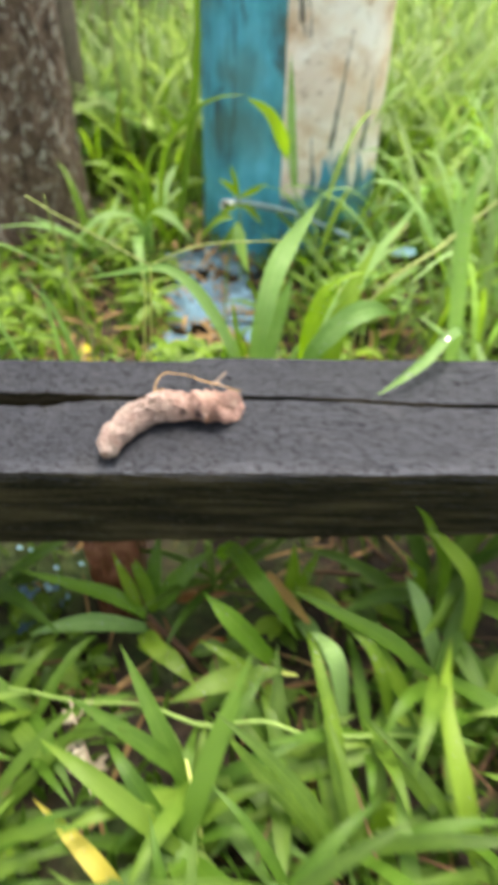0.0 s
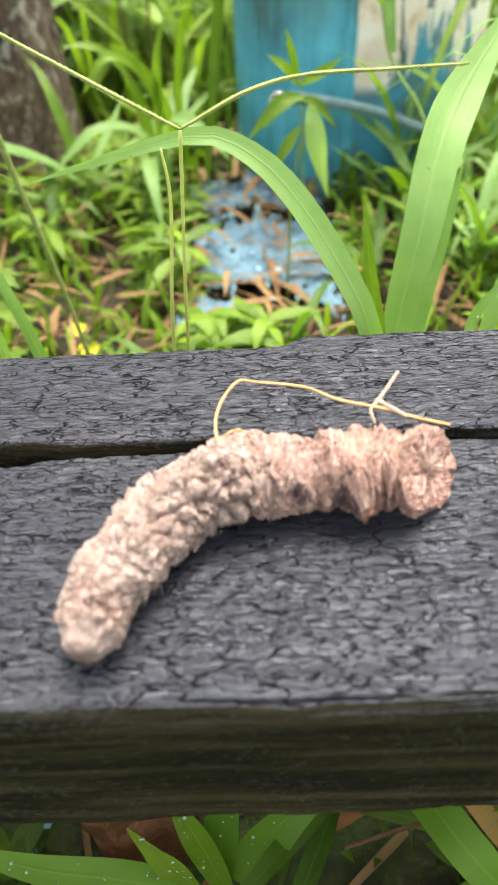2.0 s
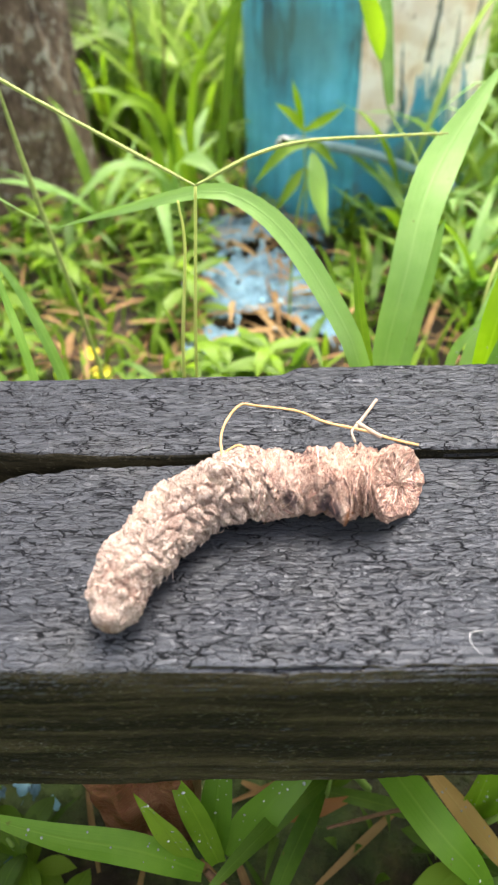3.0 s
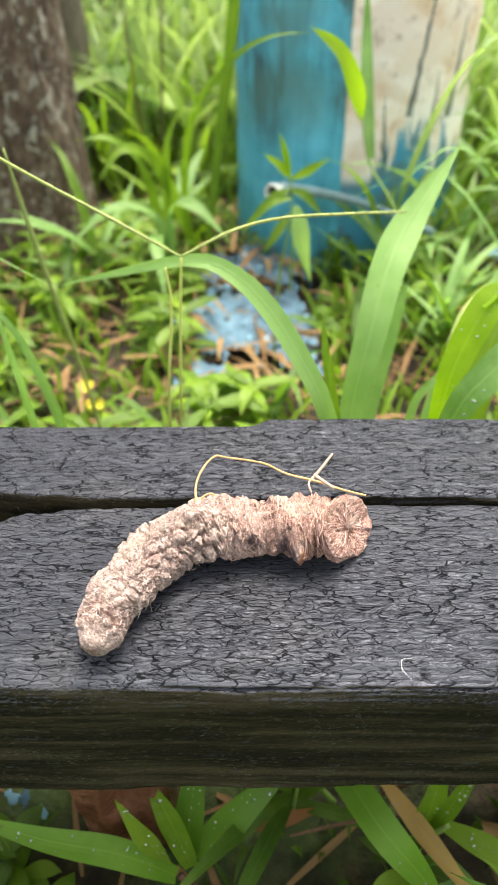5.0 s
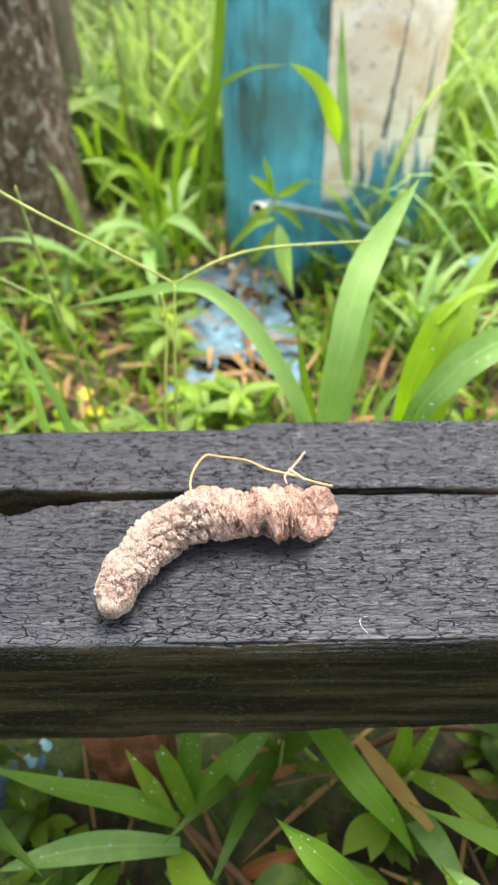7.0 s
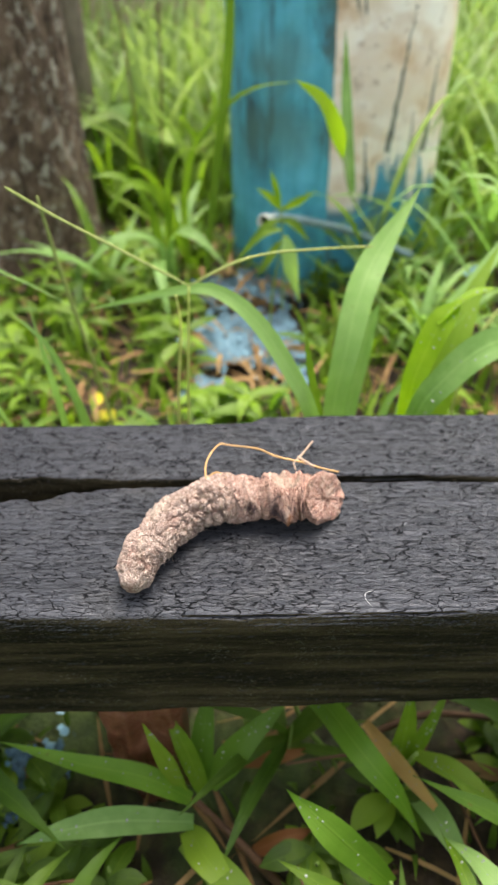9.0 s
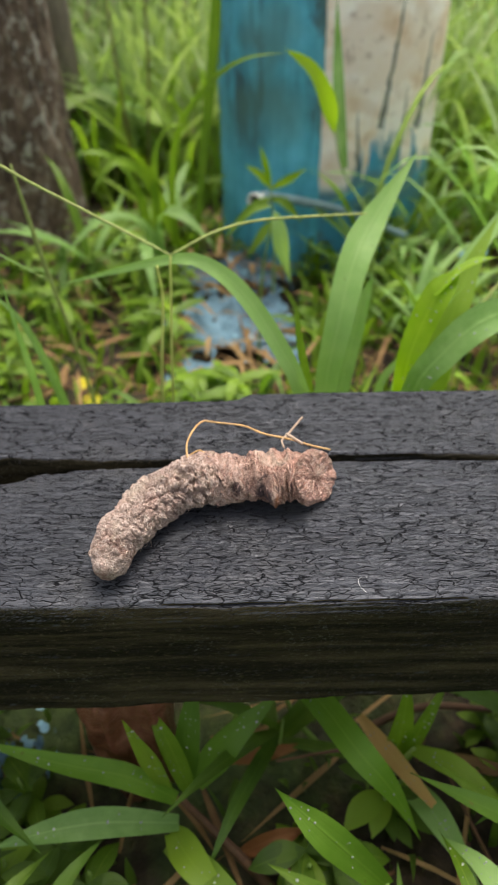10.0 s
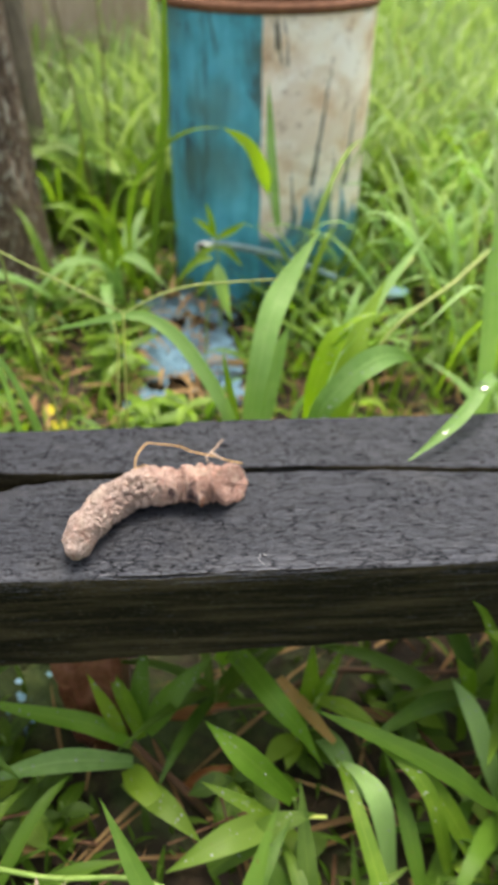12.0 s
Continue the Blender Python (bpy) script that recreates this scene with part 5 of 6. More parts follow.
grass_thing("long pale creeping grass stalk lying over low leaves", LOW, (-0.21, -0.06, GROUND), [], [
    ([(-0.215, -0.058, GROUND), (-0.184, -0.064, -0.163), (-0.122, -0.080, -0.154), (-0.075, -0.086, -0.146), (-0.032, -0.099, -0.150), (0.010, -0.099, -0.144), (0.047, -0.106, -0.152), (0.120, -0.102, -0.160), (0.17, -0.10, GROUND)], [0.0012, 0.0015, 0.0014, 0.0015, 0.0012], STEM),
    ([(-0.033, -0.18, GROUND), (-0.030, -0.170, -0.165), (-0.035, -0.150, -0.146), (-0.041, -0.129, -0.136)], [0.0010, 0.0012, 0.0018, 0.0008], STEM_PALE),
])
grass_thing("wide grey-green blade leaning out to the side", NEAR, (0.065, 0.185, GROUND), [
    ([(0.062, 0.19, GROUND), (0.058, 0.20, -0.12), (0.068, 0.225, -0.052), (0.108, 0.28, -0.006), (0.176, 0.34, 0.054)], 0.0240, LEAF_PALE, TOWARDS),
], [([(0.068, 0.20, GROUND), (0.070, 0.25, -0.044), (0.112, 0.30, -0.016), (0.160, 0.34, 0.018)], [0.0010, 0.0010, 0.0022, 0.0010], SPIKE), ([(0.090, 0.20, GROUND), (0.108, 0.25, -0.036), (0.190, 0.30, 0.017), (0.246, 0.34, 0.044)], [0.0010, 0.0010, 0.0022, 0.0010], SPIKE)])
grass_thing("yellowing grass blade lying over low green grass", LOW, (-0.070, -0.20, GROUND), [
    ([(-0.070, -0.205, -0.19), (-0.084, -0.194, -0.152), (-0.112, -0.170, -0.146), (-0.140, -0.147, -0.152)], 0.0125, LEAF_YELLOW, (0, -0.3, 1)),
], dew=15)


def prototype(kind, seed, leaves, length, width, spread, mats, ovate=False):
    """A plant with leaves all round a short stem, at the origin."""
    rng = np.random.RandomState(seed)
    tall = kind == "grass_plant"
    ob = thing(kind, "", "grass" if tall else "weed")
    h = length * (0.35 if tall else 0.5)
    v, f = tube([(0, 0, -0.004), (0.004, 0.002, h * 0.5), (0.002 * rng.uniform(-3, 3), 0.003, h)], [0.0017, 0.0013, 0.0008], 10, 6)
    child("stem", sheet("stem", v, f, STEM), ob)
    for i in range(leaves):
        a = i * 2.4 + rng.uniform(-0.4, 0.4)
        k = rng.uniform(0.65, 1.1)
        z0 = h * rng.uniform(0.05, 1.0)
        rise = rng.uniform(*spread)
        d = np.array([math.cos(a), math.sin(a), 0.0])
        ln = length * k * (0.8 if tall else 0.45)
        p0 = np.array([0, 0, z0])
        if tall:
            droop = rng.uniform(0.40, 1.05)
            pts = [p0, p0 + d * ln * 0.3 + (0, 0, ln * rise * 0.42), p0 + d * ln * 0.65 + (0, 0, ln * rise * 0.70), p0 + d * ln + (0, 0, ln * rise * droop)]
            me = leaf_mesh("leaf", pts, width * k, mats[rng.randint(len(mats))], (0, 0, 1), n=12, seed=seed + i, wave=0.05)
        else:
            pts = [p0, p0 + d * ln * 0.35 + (0, 0, ln * 0.2 * rise), p0 + d * ln * 0.7 + (0, 0, ln * 0.15 * rise), p0 + d * ln + (0, 0, -ln * 0.05)]
            me = leaf_mesh("leaf", pts, width * k, mats[rng.randint(len(mats))], (0, 0, 1), n=10, seed=seed + i, base=0.15, peak=0.5, fold=0.15)
        child("leaf", me, ob)
    return ob


def keep_out(x, y):
    """Places taken by other things: the beam, block, drum, tree trunks and the bare litter patch."""
    return (
        (0.05 < y < 0.150 and abs(x) < 0.75)
        or (abs(x + 0.112) < 0.05 and 0.0 < y < 0.12)
        or (-0.16 < x < -0.06 and -0.24 < y < -0.13)
        or math.hypot(x - 0.066, y - 0.812) < 0.155
        or math.hypot(x + 0.372, y - 0.80) < 0.15
        or math.hypot(x + 0.338, y - 1.06) < 0.07
        or (-0.12 < x < 0.02 and 0.40 < y < 0.70)
        or (0.17 < x < 0.28 and 0.50 < y < 0.69)
        or (-0.15 < x < -0.03 and -0.12 < y < -0.02)
    )


def scatter(proto, label, group, spots, seed, size=(0.8, 1.2)):
    rng = np.random.RandomState(seed)
    first = True
    for x, y in spots:
        s = rng.uniform(*size)
        m = pose(x, y, GROUND + 0.001, rng.uniform(-8, 8), rng.uniform(-8, 8), rng.uniform(0, 360)) @ Matrix.Diagonal((s, s, s, 1))
        if first:
            proto.matrix_basis = m
            tagged(proto, label, group=group)
            first = False
        else:
            ob = copy_thing(proto, m)
            ob.scale = (s, s, s)


def spots(n, seed, box, clear=0.0):
    rng = np.random.RandomState(seed)
    out = []
    while len(out) < n:
        x, y = rng.uniform(box[0], box[1]), rng.uniform(box[2], box[3])
        if not keep_out(x, y):
            out.append((x, y))
    return out


FRONT_BOX, BACK_BOX = (-0.24, 0.24, -0.32, -0.05), (-0.42, 0.48, 0.20, 0.78)
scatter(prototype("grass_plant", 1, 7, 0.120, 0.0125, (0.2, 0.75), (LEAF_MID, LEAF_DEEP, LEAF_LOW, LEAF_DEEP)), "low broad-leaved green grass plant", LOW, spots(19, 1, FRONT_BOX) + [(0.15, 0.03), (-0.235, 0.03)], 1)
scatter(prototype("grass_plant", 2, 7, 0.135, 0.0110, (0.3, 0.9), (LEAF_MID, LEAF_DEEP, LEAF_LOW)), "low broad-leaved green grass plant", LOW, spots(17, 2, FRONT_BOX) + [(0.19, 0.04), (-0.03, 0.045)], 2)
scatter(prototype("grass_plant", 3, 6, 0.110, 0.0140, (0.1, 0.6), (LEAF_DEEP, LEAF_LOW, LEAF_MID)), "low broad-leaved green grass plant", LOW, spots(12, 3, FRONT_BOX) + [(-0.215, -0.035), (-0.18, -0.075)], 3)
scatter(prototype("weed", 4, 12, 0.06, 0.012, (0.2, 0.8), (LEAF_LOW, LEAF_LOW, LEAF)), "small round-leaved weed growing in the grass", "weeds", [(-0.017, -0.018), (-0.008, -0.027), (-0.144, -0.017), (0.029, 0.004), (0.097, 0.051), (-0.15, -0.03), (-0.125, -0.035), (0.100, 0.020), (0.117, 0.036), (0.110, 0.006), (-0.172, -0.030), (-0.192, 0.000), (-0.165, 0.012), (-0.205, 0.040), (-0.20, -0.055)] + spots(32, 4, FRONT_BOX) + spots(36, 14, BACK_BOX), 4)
scatter(prototype("weed", 5, 16, 0.085, 0.0095, (0.2, 1.0), (LEAF, LEAF_MID, LEAF, LEAF_MID, LEAF_LIME)), "leafy light-green weed growing among the grass", "weeds", spots(38, 5, BACK_BOX) + spots(60, 15, (-0.42, -0.02, 0.20, 1.05)) + [(-0.215, 0.70), (-0.20, 0.75), (-0.185, 0.69), (-0.225, 0.64), (-0.16, 0.74)], 5, (0.8, 1.4))
scatter(prototype("grass_plant", 6, 7, 0.21, 0.0150, (0.5, 1.3), (LEAF, LEAF_PALE, LEAF_PALE)), "tall arching green grass plant", NEAR, spots(11, 6, (0.12, 0.52, 0.30, 0.95)), 6)
scatter(prototype("grass_plant", 7, 7, 0.15, 0.0130, (0.4, 1.1), (LEAF, LEAF_PALE)), "arching green grass plant", NEAR, spots(14, 7, (0.05, 0.48, 0.20, 0.80)) + spots(3, 17, (-0.26, -0.12, 0.62, 0.85)) + [(0.10, 0.60), (0.16, 0.60), (0.20, 0.66)], 7, (0.6, 1.1))
scatter(prototype("grass_plant", 8, 7, 0.13, 0.0110, (0.2, 0.8), (LEAF, LEAF_DEEP, LEAF_PALE)), "low green grass plant", NEAR, spots(24, 8, BACK_BOX) + [(0.035, 0.625), (0.065, 0.625), (0.10, 0.615), (0.13, 0.62)], 8, (0.6, 1.0))
scatter(prototype("grass_plant", 10, 6, 0.26, 0.0085, (0.8, 1.9), (LEAF, LEAF_PALE, LEAF_FAR)), "tall thin straight-bladed grass plant", NEAR, spots(18, 40, (0.10, 0.52, 0.32, 0.95)), 10, (0.7, 1.1))


def taken(x, y):
    """keep_out for arrays."""
    return (
        ((0.15 < y) & (y < 0.155))
        | (np.hypot(x - 0.066, y - 0.812) < 0.155)
        | (np.hypot(x + 0.372, y - 0.80) < 0.15)
        | (np.hypot(x + 0.338, y - 1.06) < 0.07)
        | ((-0.12 < x) & (x < 0.02) & (0.40 < y) & (y < 0.70))
        | ((np.abs(x + 0.112) < 0.05) & (0.0 < y) & (y < 0.12))
    )


def meadow(name, label, n, seed, box, tall, width, material, thin=0.0):
    """Uncounted grass as one sheet of many folded blades."""
    rng = np.random.RandomState(seed)
    x = rng.uniform(box[0], box[1], n * 2)
    y = box[2] + (box[3] - box[2]) * rng.uniform(0, 1, n * 2) ** (1.0 + thin)
    free = ~taken(x, y)
    x, y = x[free][:n], y[free][:n]
    n = len(x)
    h, a, b = rng.uniform(*tall, n), rng.uniform(0, 2 * math.pi, n), rng.uniform(0.2, 1.0, n)
    wide, twist = rng.uniform(*width, n), rng.uniform(-0.6, 0.6, n)
    s = np.linspace(0, 1, 7)[None, :]
    reach = h[:, None] * b[:, None] * 0.85 * s**1.8
    rise = h[:, None] * (s - 0.28 * b[:, None] * s**3)
    dx, dy = np.cos(a)[:, None], np.sin(a)[:, None]
    z0 = GROUND - 0.005 + 0.05 * smooth(y, 1.5, 5.0)
    c = np.stack([x[:, None] + dx * reach, y[:, None] + dy * reach, z0[:, None] + rise], -1)
    w = (wide[:, None] * np.array([0.5, 0.8, 1.0, 1.0, 0.85, 0.5, 0.03])[None] / 2)[..., None]
    side = np.stack([-np.sin(a + twist), np.cos(a + twist), 0 * a], -1)[:, None]
    up = np.stack([-dx * 0.7 * s, -dy * 0.7 * s, 1.0 - 0.3 * s + 0 * dx], -1) * 0.3
    verts = np.stack([c - side * w + up * w, c, c + side * w + up * w], 2).reshape(-1, 3)
    faces = (grid_faces(7, 3)[None] + 21 * np.arange(n)[:, None, None]).reshape(-1, 4)
    uvs = np.stack([np.tile([0, 0.5, 1], 7 * n), np.repeat((s * h[:, None] * 20).ravel(), 3)], -1)
    return tagged(new(name, sheet(name, verts, faces, material, uvs)), label, "grass", kind="stuff")


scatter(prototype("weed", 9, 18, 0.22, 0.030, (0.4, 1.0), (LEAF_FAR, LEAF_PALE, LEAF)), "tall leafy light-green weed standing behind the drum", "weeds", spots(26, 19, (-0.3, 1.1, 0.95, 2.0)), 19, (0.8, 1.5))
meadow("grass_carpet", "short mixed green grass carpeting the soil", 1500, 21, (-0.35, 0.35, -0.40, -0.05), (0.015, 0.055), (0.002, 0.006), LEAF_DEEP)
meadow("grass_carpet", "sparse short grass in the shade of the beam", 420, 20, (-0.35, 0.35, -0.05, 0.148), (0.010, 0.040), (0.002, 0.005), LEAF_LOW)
# strip mostly hidden by the beam, added to keep light from under it
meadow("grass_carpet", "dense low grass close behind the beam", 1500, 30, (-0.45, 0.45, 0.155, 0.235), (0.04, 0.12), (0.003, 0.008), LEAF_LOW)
meadow("grass_carpet", "mixed green grass between drum and beam", 3000, 22, (-0.6, 0.75, 0.15, 1.0), (0.02, 0.08), (0.003, 0.009), LEAF)
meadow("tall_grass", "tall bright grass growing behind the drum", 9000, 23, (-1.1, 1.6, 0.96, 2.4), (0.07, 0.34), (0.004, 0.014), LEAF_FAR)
meadow("tall_grass", "tall bright grass growing behind the drum", 4500, 24, (-1.1, 1.6, 0.90, 2.4), (0.06, 0.26), (0.004, 0.012), LEAF)
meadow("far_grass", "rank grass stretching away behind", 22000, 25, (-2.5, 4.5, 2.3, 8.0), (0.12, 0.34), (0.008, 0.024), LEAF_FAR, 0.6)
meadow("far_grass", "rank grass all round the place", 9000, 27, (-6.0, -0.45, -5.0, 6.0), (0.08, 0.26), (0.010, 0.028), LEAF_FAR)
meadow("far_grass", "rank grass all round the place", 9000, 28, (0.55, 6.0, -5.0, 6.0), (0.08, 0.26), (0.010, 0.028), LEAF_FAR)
meadow("far_grass", "short grass behind the standing place", 3500, 29, (-0.6, 0.6, -4.0, -0.42), (0.03, 0.09), (0.006, 0.016), LEAF)
meadow("dry_grass", "dead straw-coloured stalks among the tall grass", 1300, 26, (-1.1, 2.0, 0.98, 3.0), (0.05, 0.26), (0.002, 0.005), LEAF_DRY)


# ---- litter, blue plastic and small things on the ground ----
def litter(name, label, n, seed, box, length, width, material, lift=0.012):
    rng = np.random.RandomState(seed)
    vs, fs, uvs, count = [], [], [], 0
    while n:
        x, y = rng.uniform(box[0], box[1]), rng.uniform(box[2], box[3])
        if math.hypot(x - 0.066, y - 0.812) < 0.14:
            continue
        n -= 1
        a, ln = rng.uniform(0, 6.28), rng.uniform(*length)
        d = np.array([math.cos(a), math.sin(a), 0])
        z = GROUND + rng.uniform(0.004, lift)
        p = np.array([x, y, z])
        v, f, uv = ribbon([p, p + d * ln * 0.4 + (0, 0, rng.uniform(0, 0.008)), p + d * ln + (0, 0, rng.uniform(-0.004, 0.004))], rng.uniform(*width), (rng.uniform(-0.3, 0.3), rng.uniform(-0.3, 0.3), 1), n=8, seed=n)
        vs.append(v)
        uvs.append(uv)
        fs.append(f + count)
        count += len(v)
    return tagged(new(name, sheet(name, np.vstack(vs), np.vstack(fs), material, np.vstack(uvs))), label, "leaf litter", kind="stuff")


litter("leaf_litter", "brown dead grass leaves lying on the soil", 620, 31, (-0.4, 0.5, 0.14, 0.85), (0.02, 0.08), (0.002, 0.0075), LEAF_DRY, 0.035)
litter("leaf_litter", "brown dead grass leaves lying on the soil", 150, 32, (-0.28, 0.28, -0.35, 0.14), (0.03, 0.09), (0.002, 0.005), LEAF_DRY)
litter("straw", "thin pale straw strewn between the grass", 240, 33, (-0.3, 0.45, 0.14, 0.8), (0.06, 0.16), (0.0015, 0.003), LEAF_DRY, 0.03)


def blue_sheet(name, label, centre, half, seed, cover):
    """A torn, crumpled piece of thin blue plastic with gaps, lying on the soil."""
    nx = ny = 90
    x, y = np.meshgrid(np.linspace(-1, 1, nx), np.linspace(-1, 1, ny), indexing="ij")
    z = 0.010 * (fractal(x * 4 + 9, y * 4 + 9, seed) - 0.5) + 0.006 * (1 - np.abs(2 * fractal(x * 9, y * 9, seed + 3) - 1))
    hole = fractal(x * 3 + 3, y * 3 + 5, seed + 8) + 0.25 * fractal(x * 19, y * 19, seed + 11)
    keep = (hole - 0.30 * (np.hypot(x, y) - 0.5)) > cover
    v = np.stack([centre[0] + x * half[0], centre[1] + y * half[1], GROUND + 0.012 + z], -1).reshape(-1, 3)
    f = grid_faces(nx, ny)
    f = f[keep.ravel()[f].all(1)]
    used = np.unique(f)
    remap = np.zeros(nx * ny, dtype=np.int32)
    remap[used] = np.arange(len(used))
    me = sheet(name, v[used], remap[f], SHEET)
    return tagged(new(name, me), label, "plastic sheet")


blue_sheet("plastic_sheet", "torn faded blue plastic sheet lying in litter before the drum", (-0.055, 0.560), (0.070, 0.150), 3, 0.49)
blue_sheet("plastic_sheet", "torn faded blue plastic scrap lying under the beam", (-0.190, 0.030), (0.030, 0.045), 9, 0.70)


def flakes():
    rng = np.random.RandomState(12)
    pieces = []
    spots_ = [(rng.normal(-0.05, 0.05), rng.uniform(0.40, 0.70)) for _ in range(70)] + [(rng.normal(-0.18, 0.03), rng.uniform(0.03, 0.12)) for _ in range(24)]
    for x, y in spots_:
        r, a = rng.uniform(0.0012, 0.0045), rng.uniform(0, 6.28)
        z = GROUND + rng.uniform(0.010, 0.022)
        k = rng.randint(5, 8)
        ang = (np.arange(k) + rng.uniform(-0.35, 0.35, k)) * 6.28 / k
        rad = r * rng.uniform(0.6, 1.1, k)
        tilt = rng.uniform(-0.35, 0.35, 2)
        top = np.stack([x + np.cos(ang) * rad, y + np.sin(ang) * rad, z + np.cos(ang) * rad * tilt[0] + np.sin(ang) * rad * tilt[1]], -1)
        v = np.vstack([top, top - (0, 0, 0.0006)])
        q = np.array([[i, (i + 1) % k, k + (i + 1) % k, k + i] for i in range(k)])
        pieces.append((v, (q, [tuple(range(k)), tuple(range(2 * k - 1, k - 1, -1))])))
    v, f = joined(pieces)
    tagged(new("paint_flakes", sheet("paint_flakes", v, f, CHIP, smooth=False)), "scattered flakes of pale blue paint on the soil", "paint flakes", kind="stuff")


flakes()


def dead_leaves():
    for i, (pts, wide, mat) in enumerate((
        ([(-0.050, -0.014, -0.196), (-0.032, -0.012, -0.184), (-0.014, -0.005, -0.190)], 0.0095, LEAF_RED),
        ([(-0.062, 0.036, -0.194), (-0.037, 0.032, -0.182), (-0.009, 0.041, -0.188)], 0.0090, LEAF_RED),
        ([(0.070, 0.035, -0.196), (0.098, 0.020, -0.185), (0.128, 0.022, -0.196)], 0.0080, LEAF_DRY),
        ([(-0.165, -0.07, -0.196), (-0.150, -0.055, -0.184), (-0.126, -0.052, -0.194)], 0.0090, LEAF_DRY),
    )):
        tagged(new("dead_leaf", leaf_mesh("dead_leaf", pts, wide, mat, (0.2, -0.4, 1), n=14, seed=60 + i, wave=0.16, fold=0.5)), "curled rust-brown dead leaf lying on damp soil", "dead leaf", "dead leaves")


dead_leaves()


def blue_chip():
    v, f = revolve([(0.0002, 0.0), (0.012, -0.001), (0.017, 0.0), (0.018, 0.002), (0.016, 0.0025), (0.010, 0.0015), (0.0002, 0.0018)], 28, 0.25, 5)
    ob = new("plastic_shard", sheet("plastic_shard", v, f, CHIP))
    ob.matrix_basis = pose(0.236, 0.640, -0.166, 12, -8, 0) @ Matrix.Diagonal((1, 0.6, 1, 1))
    tagged(ob, "small pale blue plastic shard caught in the grass", "plastic shard")


blue_chip()


def yellow_flower():
    ob = thing("yellow_flower", "small yellow flower low among green weeds", "flower", at=pose(-0.205, 0.410, GROUND))
    v, f = tube([(0, 0, -0.003), (0.003, 0.0, 0.008), (0.0, 0.0, 0.018)], [0.001, 0.0009, 0.0008], 10, 6)
    child("stem", sheet("stem", v, f, STEM), ob)
    for i in range(5):
        a = i * 1.257
        d = np.array([math.cos(a), math.sin(a), 0])
        child("petal", leaf_mesh("petal", [(0, 0, 0.018), d * 0.0045 + (0, 0, 0.021), d * 0.0095 + (0, 0, 0.019)], 0.008, PETAL, n=8, base=0.3, peak=0.6), ob)
    copy_thing(ob, pose(-0.191, 0.382, GROUND, 0, 0, 40))


yellow_flower()


def dead_stems():
    rng = np.random.RandomState(44)
    pieces = []
    for i in range(90):
        if i < 20:
            x, y = rng.uniform(0.02, 0.24), rng.uniform(-0.10, 0.14)
        else:
            x, y = (rng.uniform(-0.35, 0.45), rng.uniform(0.16, 0.62)) if i < 45 else (rng.uniform(-0.22, 0.22), rng.uniform(-0.30, -0.03))
        a, ln = rng.uniform(0, 6.28), rng.uniform(0.04, 0.13)
        p = np.array([x, y, GROUND + rng.uniform(0.003, 0.015)])
        d = np.array([math.cos(a), math.sin(a), rng.uniform(0.0, 0.5)])
        pieces.append(tube([p, p + d * ln * 0.5 + rng.uniform(-0.006, 0.006, 3), p + d * ln], [0.0014, 0.0011, 0.0007], 12, 6, i, 0.08))
    v, f = joined(pieces)
    tagged(new("dead_stems", sheet("dead_stems", v, f, STEM_BROWN)), "thin red-brown dead stems lying among the grass", "dead stems", kind="stuff")


dead_stems()


def white_thread():
    v, f = tube([(0.0025, 0.010, 0.0004), (-0.0012, 0.0085, 0.0016), (-0.0016, 0.0050, 0.0016), (0.0008, 0.0025, 0.0006)], [0.00004, 0.00005, 0.00003], 24, 6)
    tagged(new("thread", sheet("thread", v, f, THREAD)), "short curled white thread on the beam edge", "thread")


white_thread()


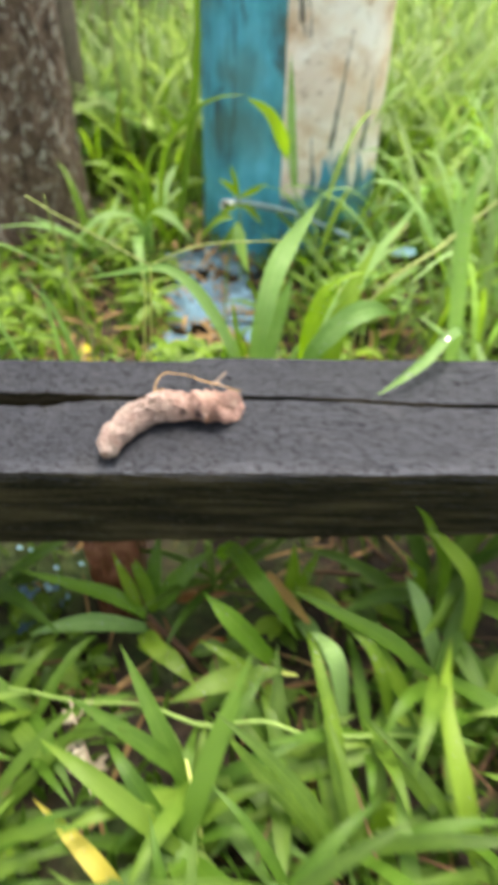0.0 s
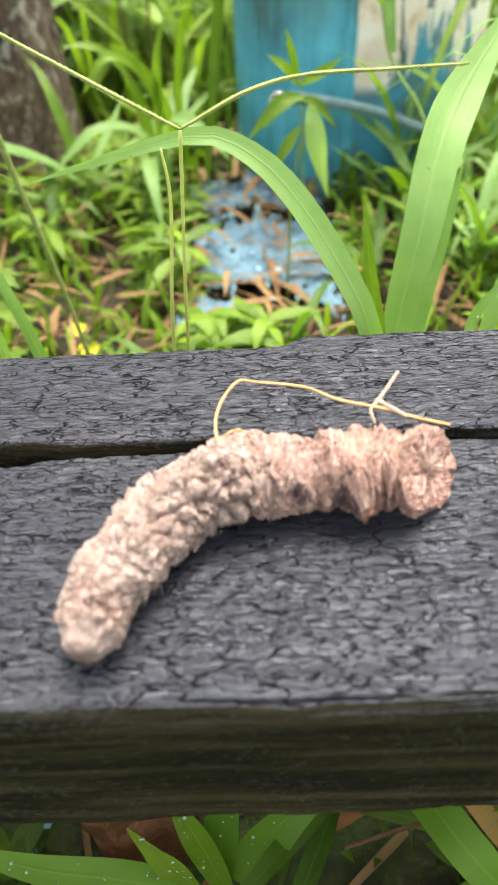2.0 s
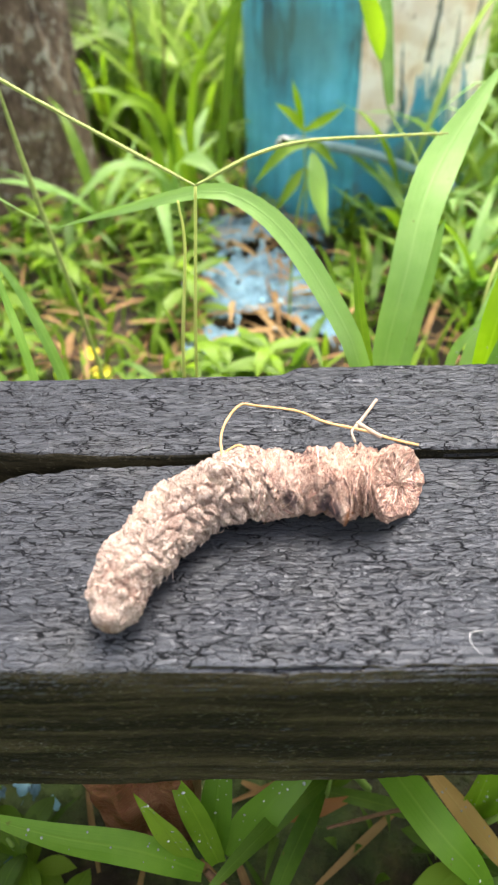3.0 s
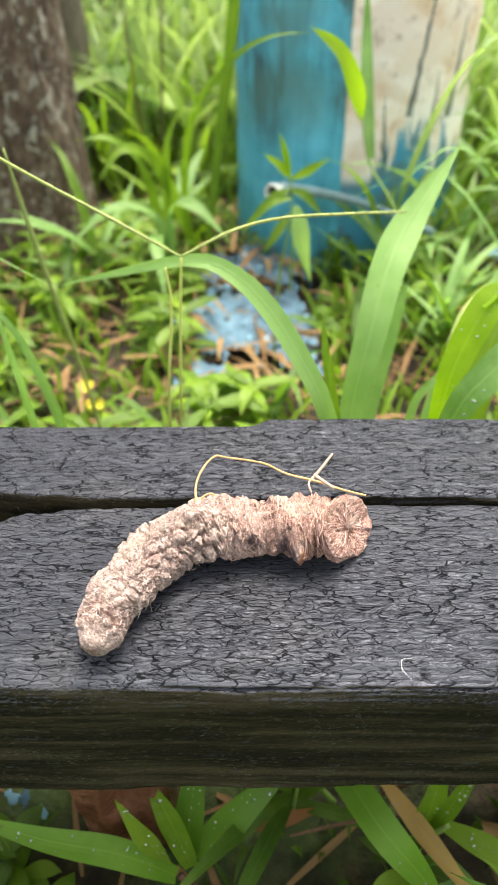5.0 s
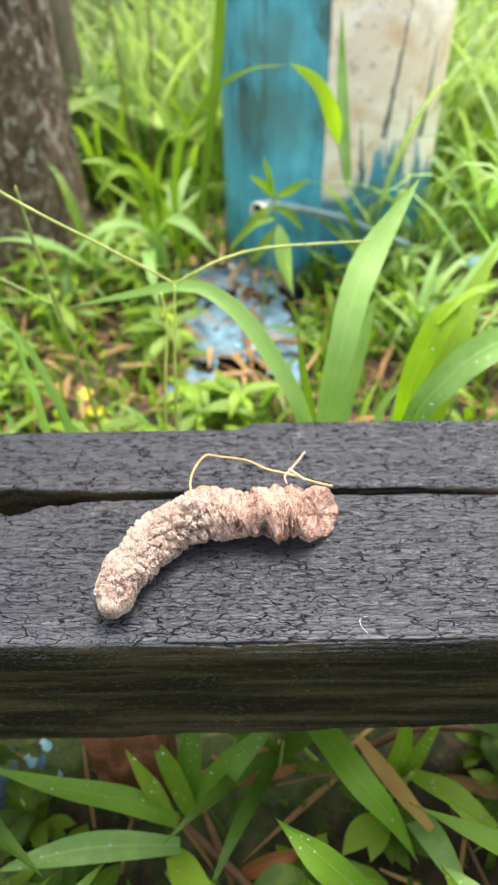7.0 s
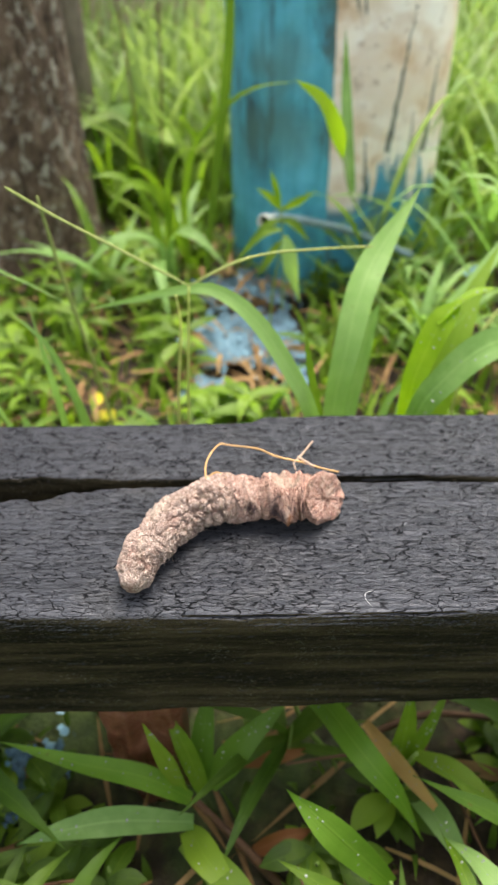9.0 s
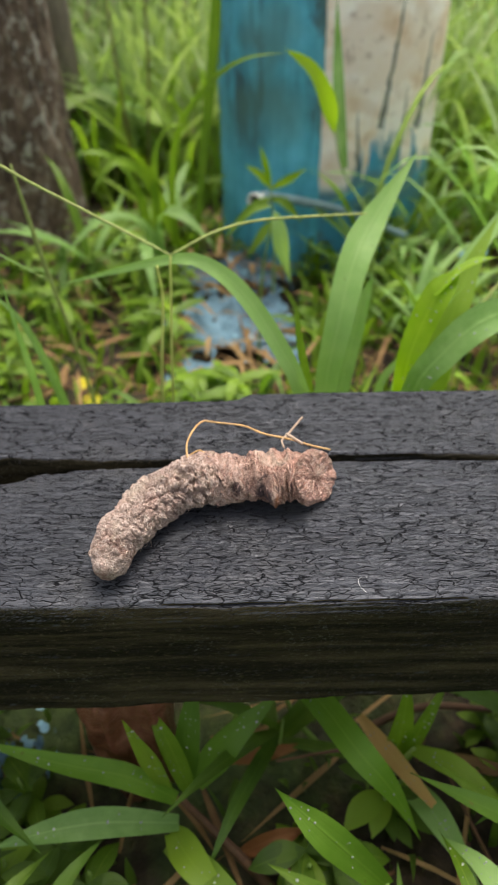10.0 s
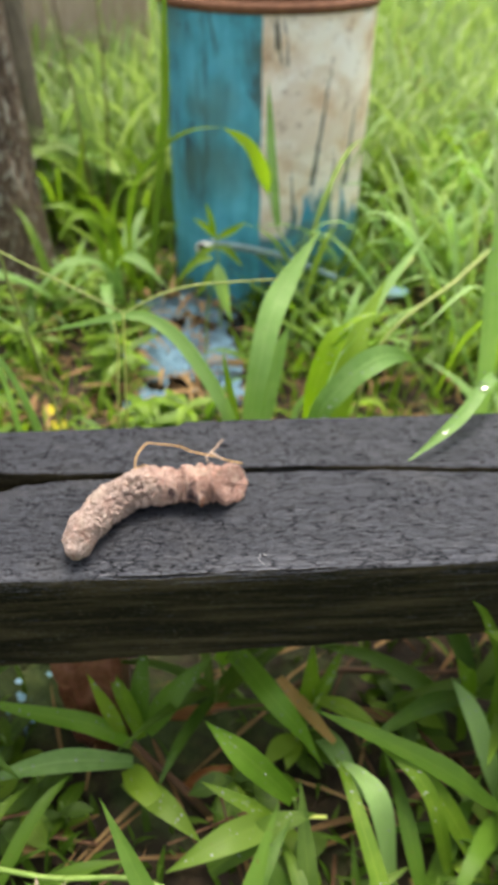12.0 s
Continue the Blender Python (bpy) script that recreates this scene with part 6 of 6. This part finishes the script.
def dead_sticks():
    for pts, r in (
        ([(0.092, -0.036, -0.196), (0.115, -0.027, -0.187), (0.159, -0.020, -0.186), (0.190, -0.022, -0.194)], 0.0024),
        ([(0.103, 0.028, -0.192), (0.117, -0.002, -0.180), (0.132, -0.030, -0.182), (0.150, -0.050, -0.196)], 0.0018),
        ([(0.020, 0.052, -0.196), (0.062, 0.060, -0.184), (0.118, 0.056, -0.186), (0.165, 0.064, -0.197)], 0.0022),
    ):
        v, f = tube(pts, [r * 1.1, r, r * 0.8, r * 0.6], 36, 9, int(r * 1e5), 0.12)
        tagged(new("dead_stick", sheet("dead_stick", v, f, STEM_BROWN)), "thin brown dead stick lying on shaded soil", "stick", "dead sticks")


dead_sticks()


def seed_head():
    """A withered grass head of thin pale husks, fallen over the low leaves."""
    rng = np.random.RandomState(77)
    o = np.array([-0.108, -0.135, GROUND])
    ob = thing("seed_head", "withered grey-buff grass seed head among low leaves", "seed head", at=pose(*o))
    stalk = spline([(0, 0, -0.003), (0.004, 0.004, 0.030), (0.0, 0.014, 0.058), (-0.012, 0.036, 0.070)], 20)
    v, f = tube(stalk, [0.0011, 0.0009, 0.0006], 24, 7)
    child("stem", sheet("stem", v, f, ROOT_GREY), ob)
    for i in range(22):
        p = stalk[rng.randint(8, 20)]
        d = np.array([rng.uniform(-1, 1), rng.uniform(-1, 0.6), rng.uniform(-0.5, 0.7)])
        d *= rng.uniform(0.010, 0.020) / np.linalg.norm(d)
        child("husk", leaf_mesh("husk", [p, p + d * 0.5 + (0, 0, 0.002), p + d], rng.uniform(0.0015, 0.0032), HUSK, n=8, base=0.3, peak=0.4), ob)


seed_head()


def big_drops():
    """Two large drops hanging on the blade over the beam, joined to no other thing."""
    for x, y, z, r in ((0.1190, 0.0945, 0.0125, 0.0019), (0.1530, 0.1295, 0.0225, 0.0036)):
        v, f = revolve([(0.0001, -r * 0.55), (r * 0.7, -r * 0.5), (r, -r * 0.1), (r * 0.92, r * 0.3), (r * 0.6, r * 0.66), (r * 0.25, r * 0.82), (0.0001, r * 0.85)], 24)
        ob = new("water_drop", sheet("water_drop", v, f, WATER))
        ob.matrix_basis = pose(x, y, z, 12, 5, 0)
        tagged(ob, "large clear water drop on a drooping grass blade", "water drop", "water drops")


big_drops()
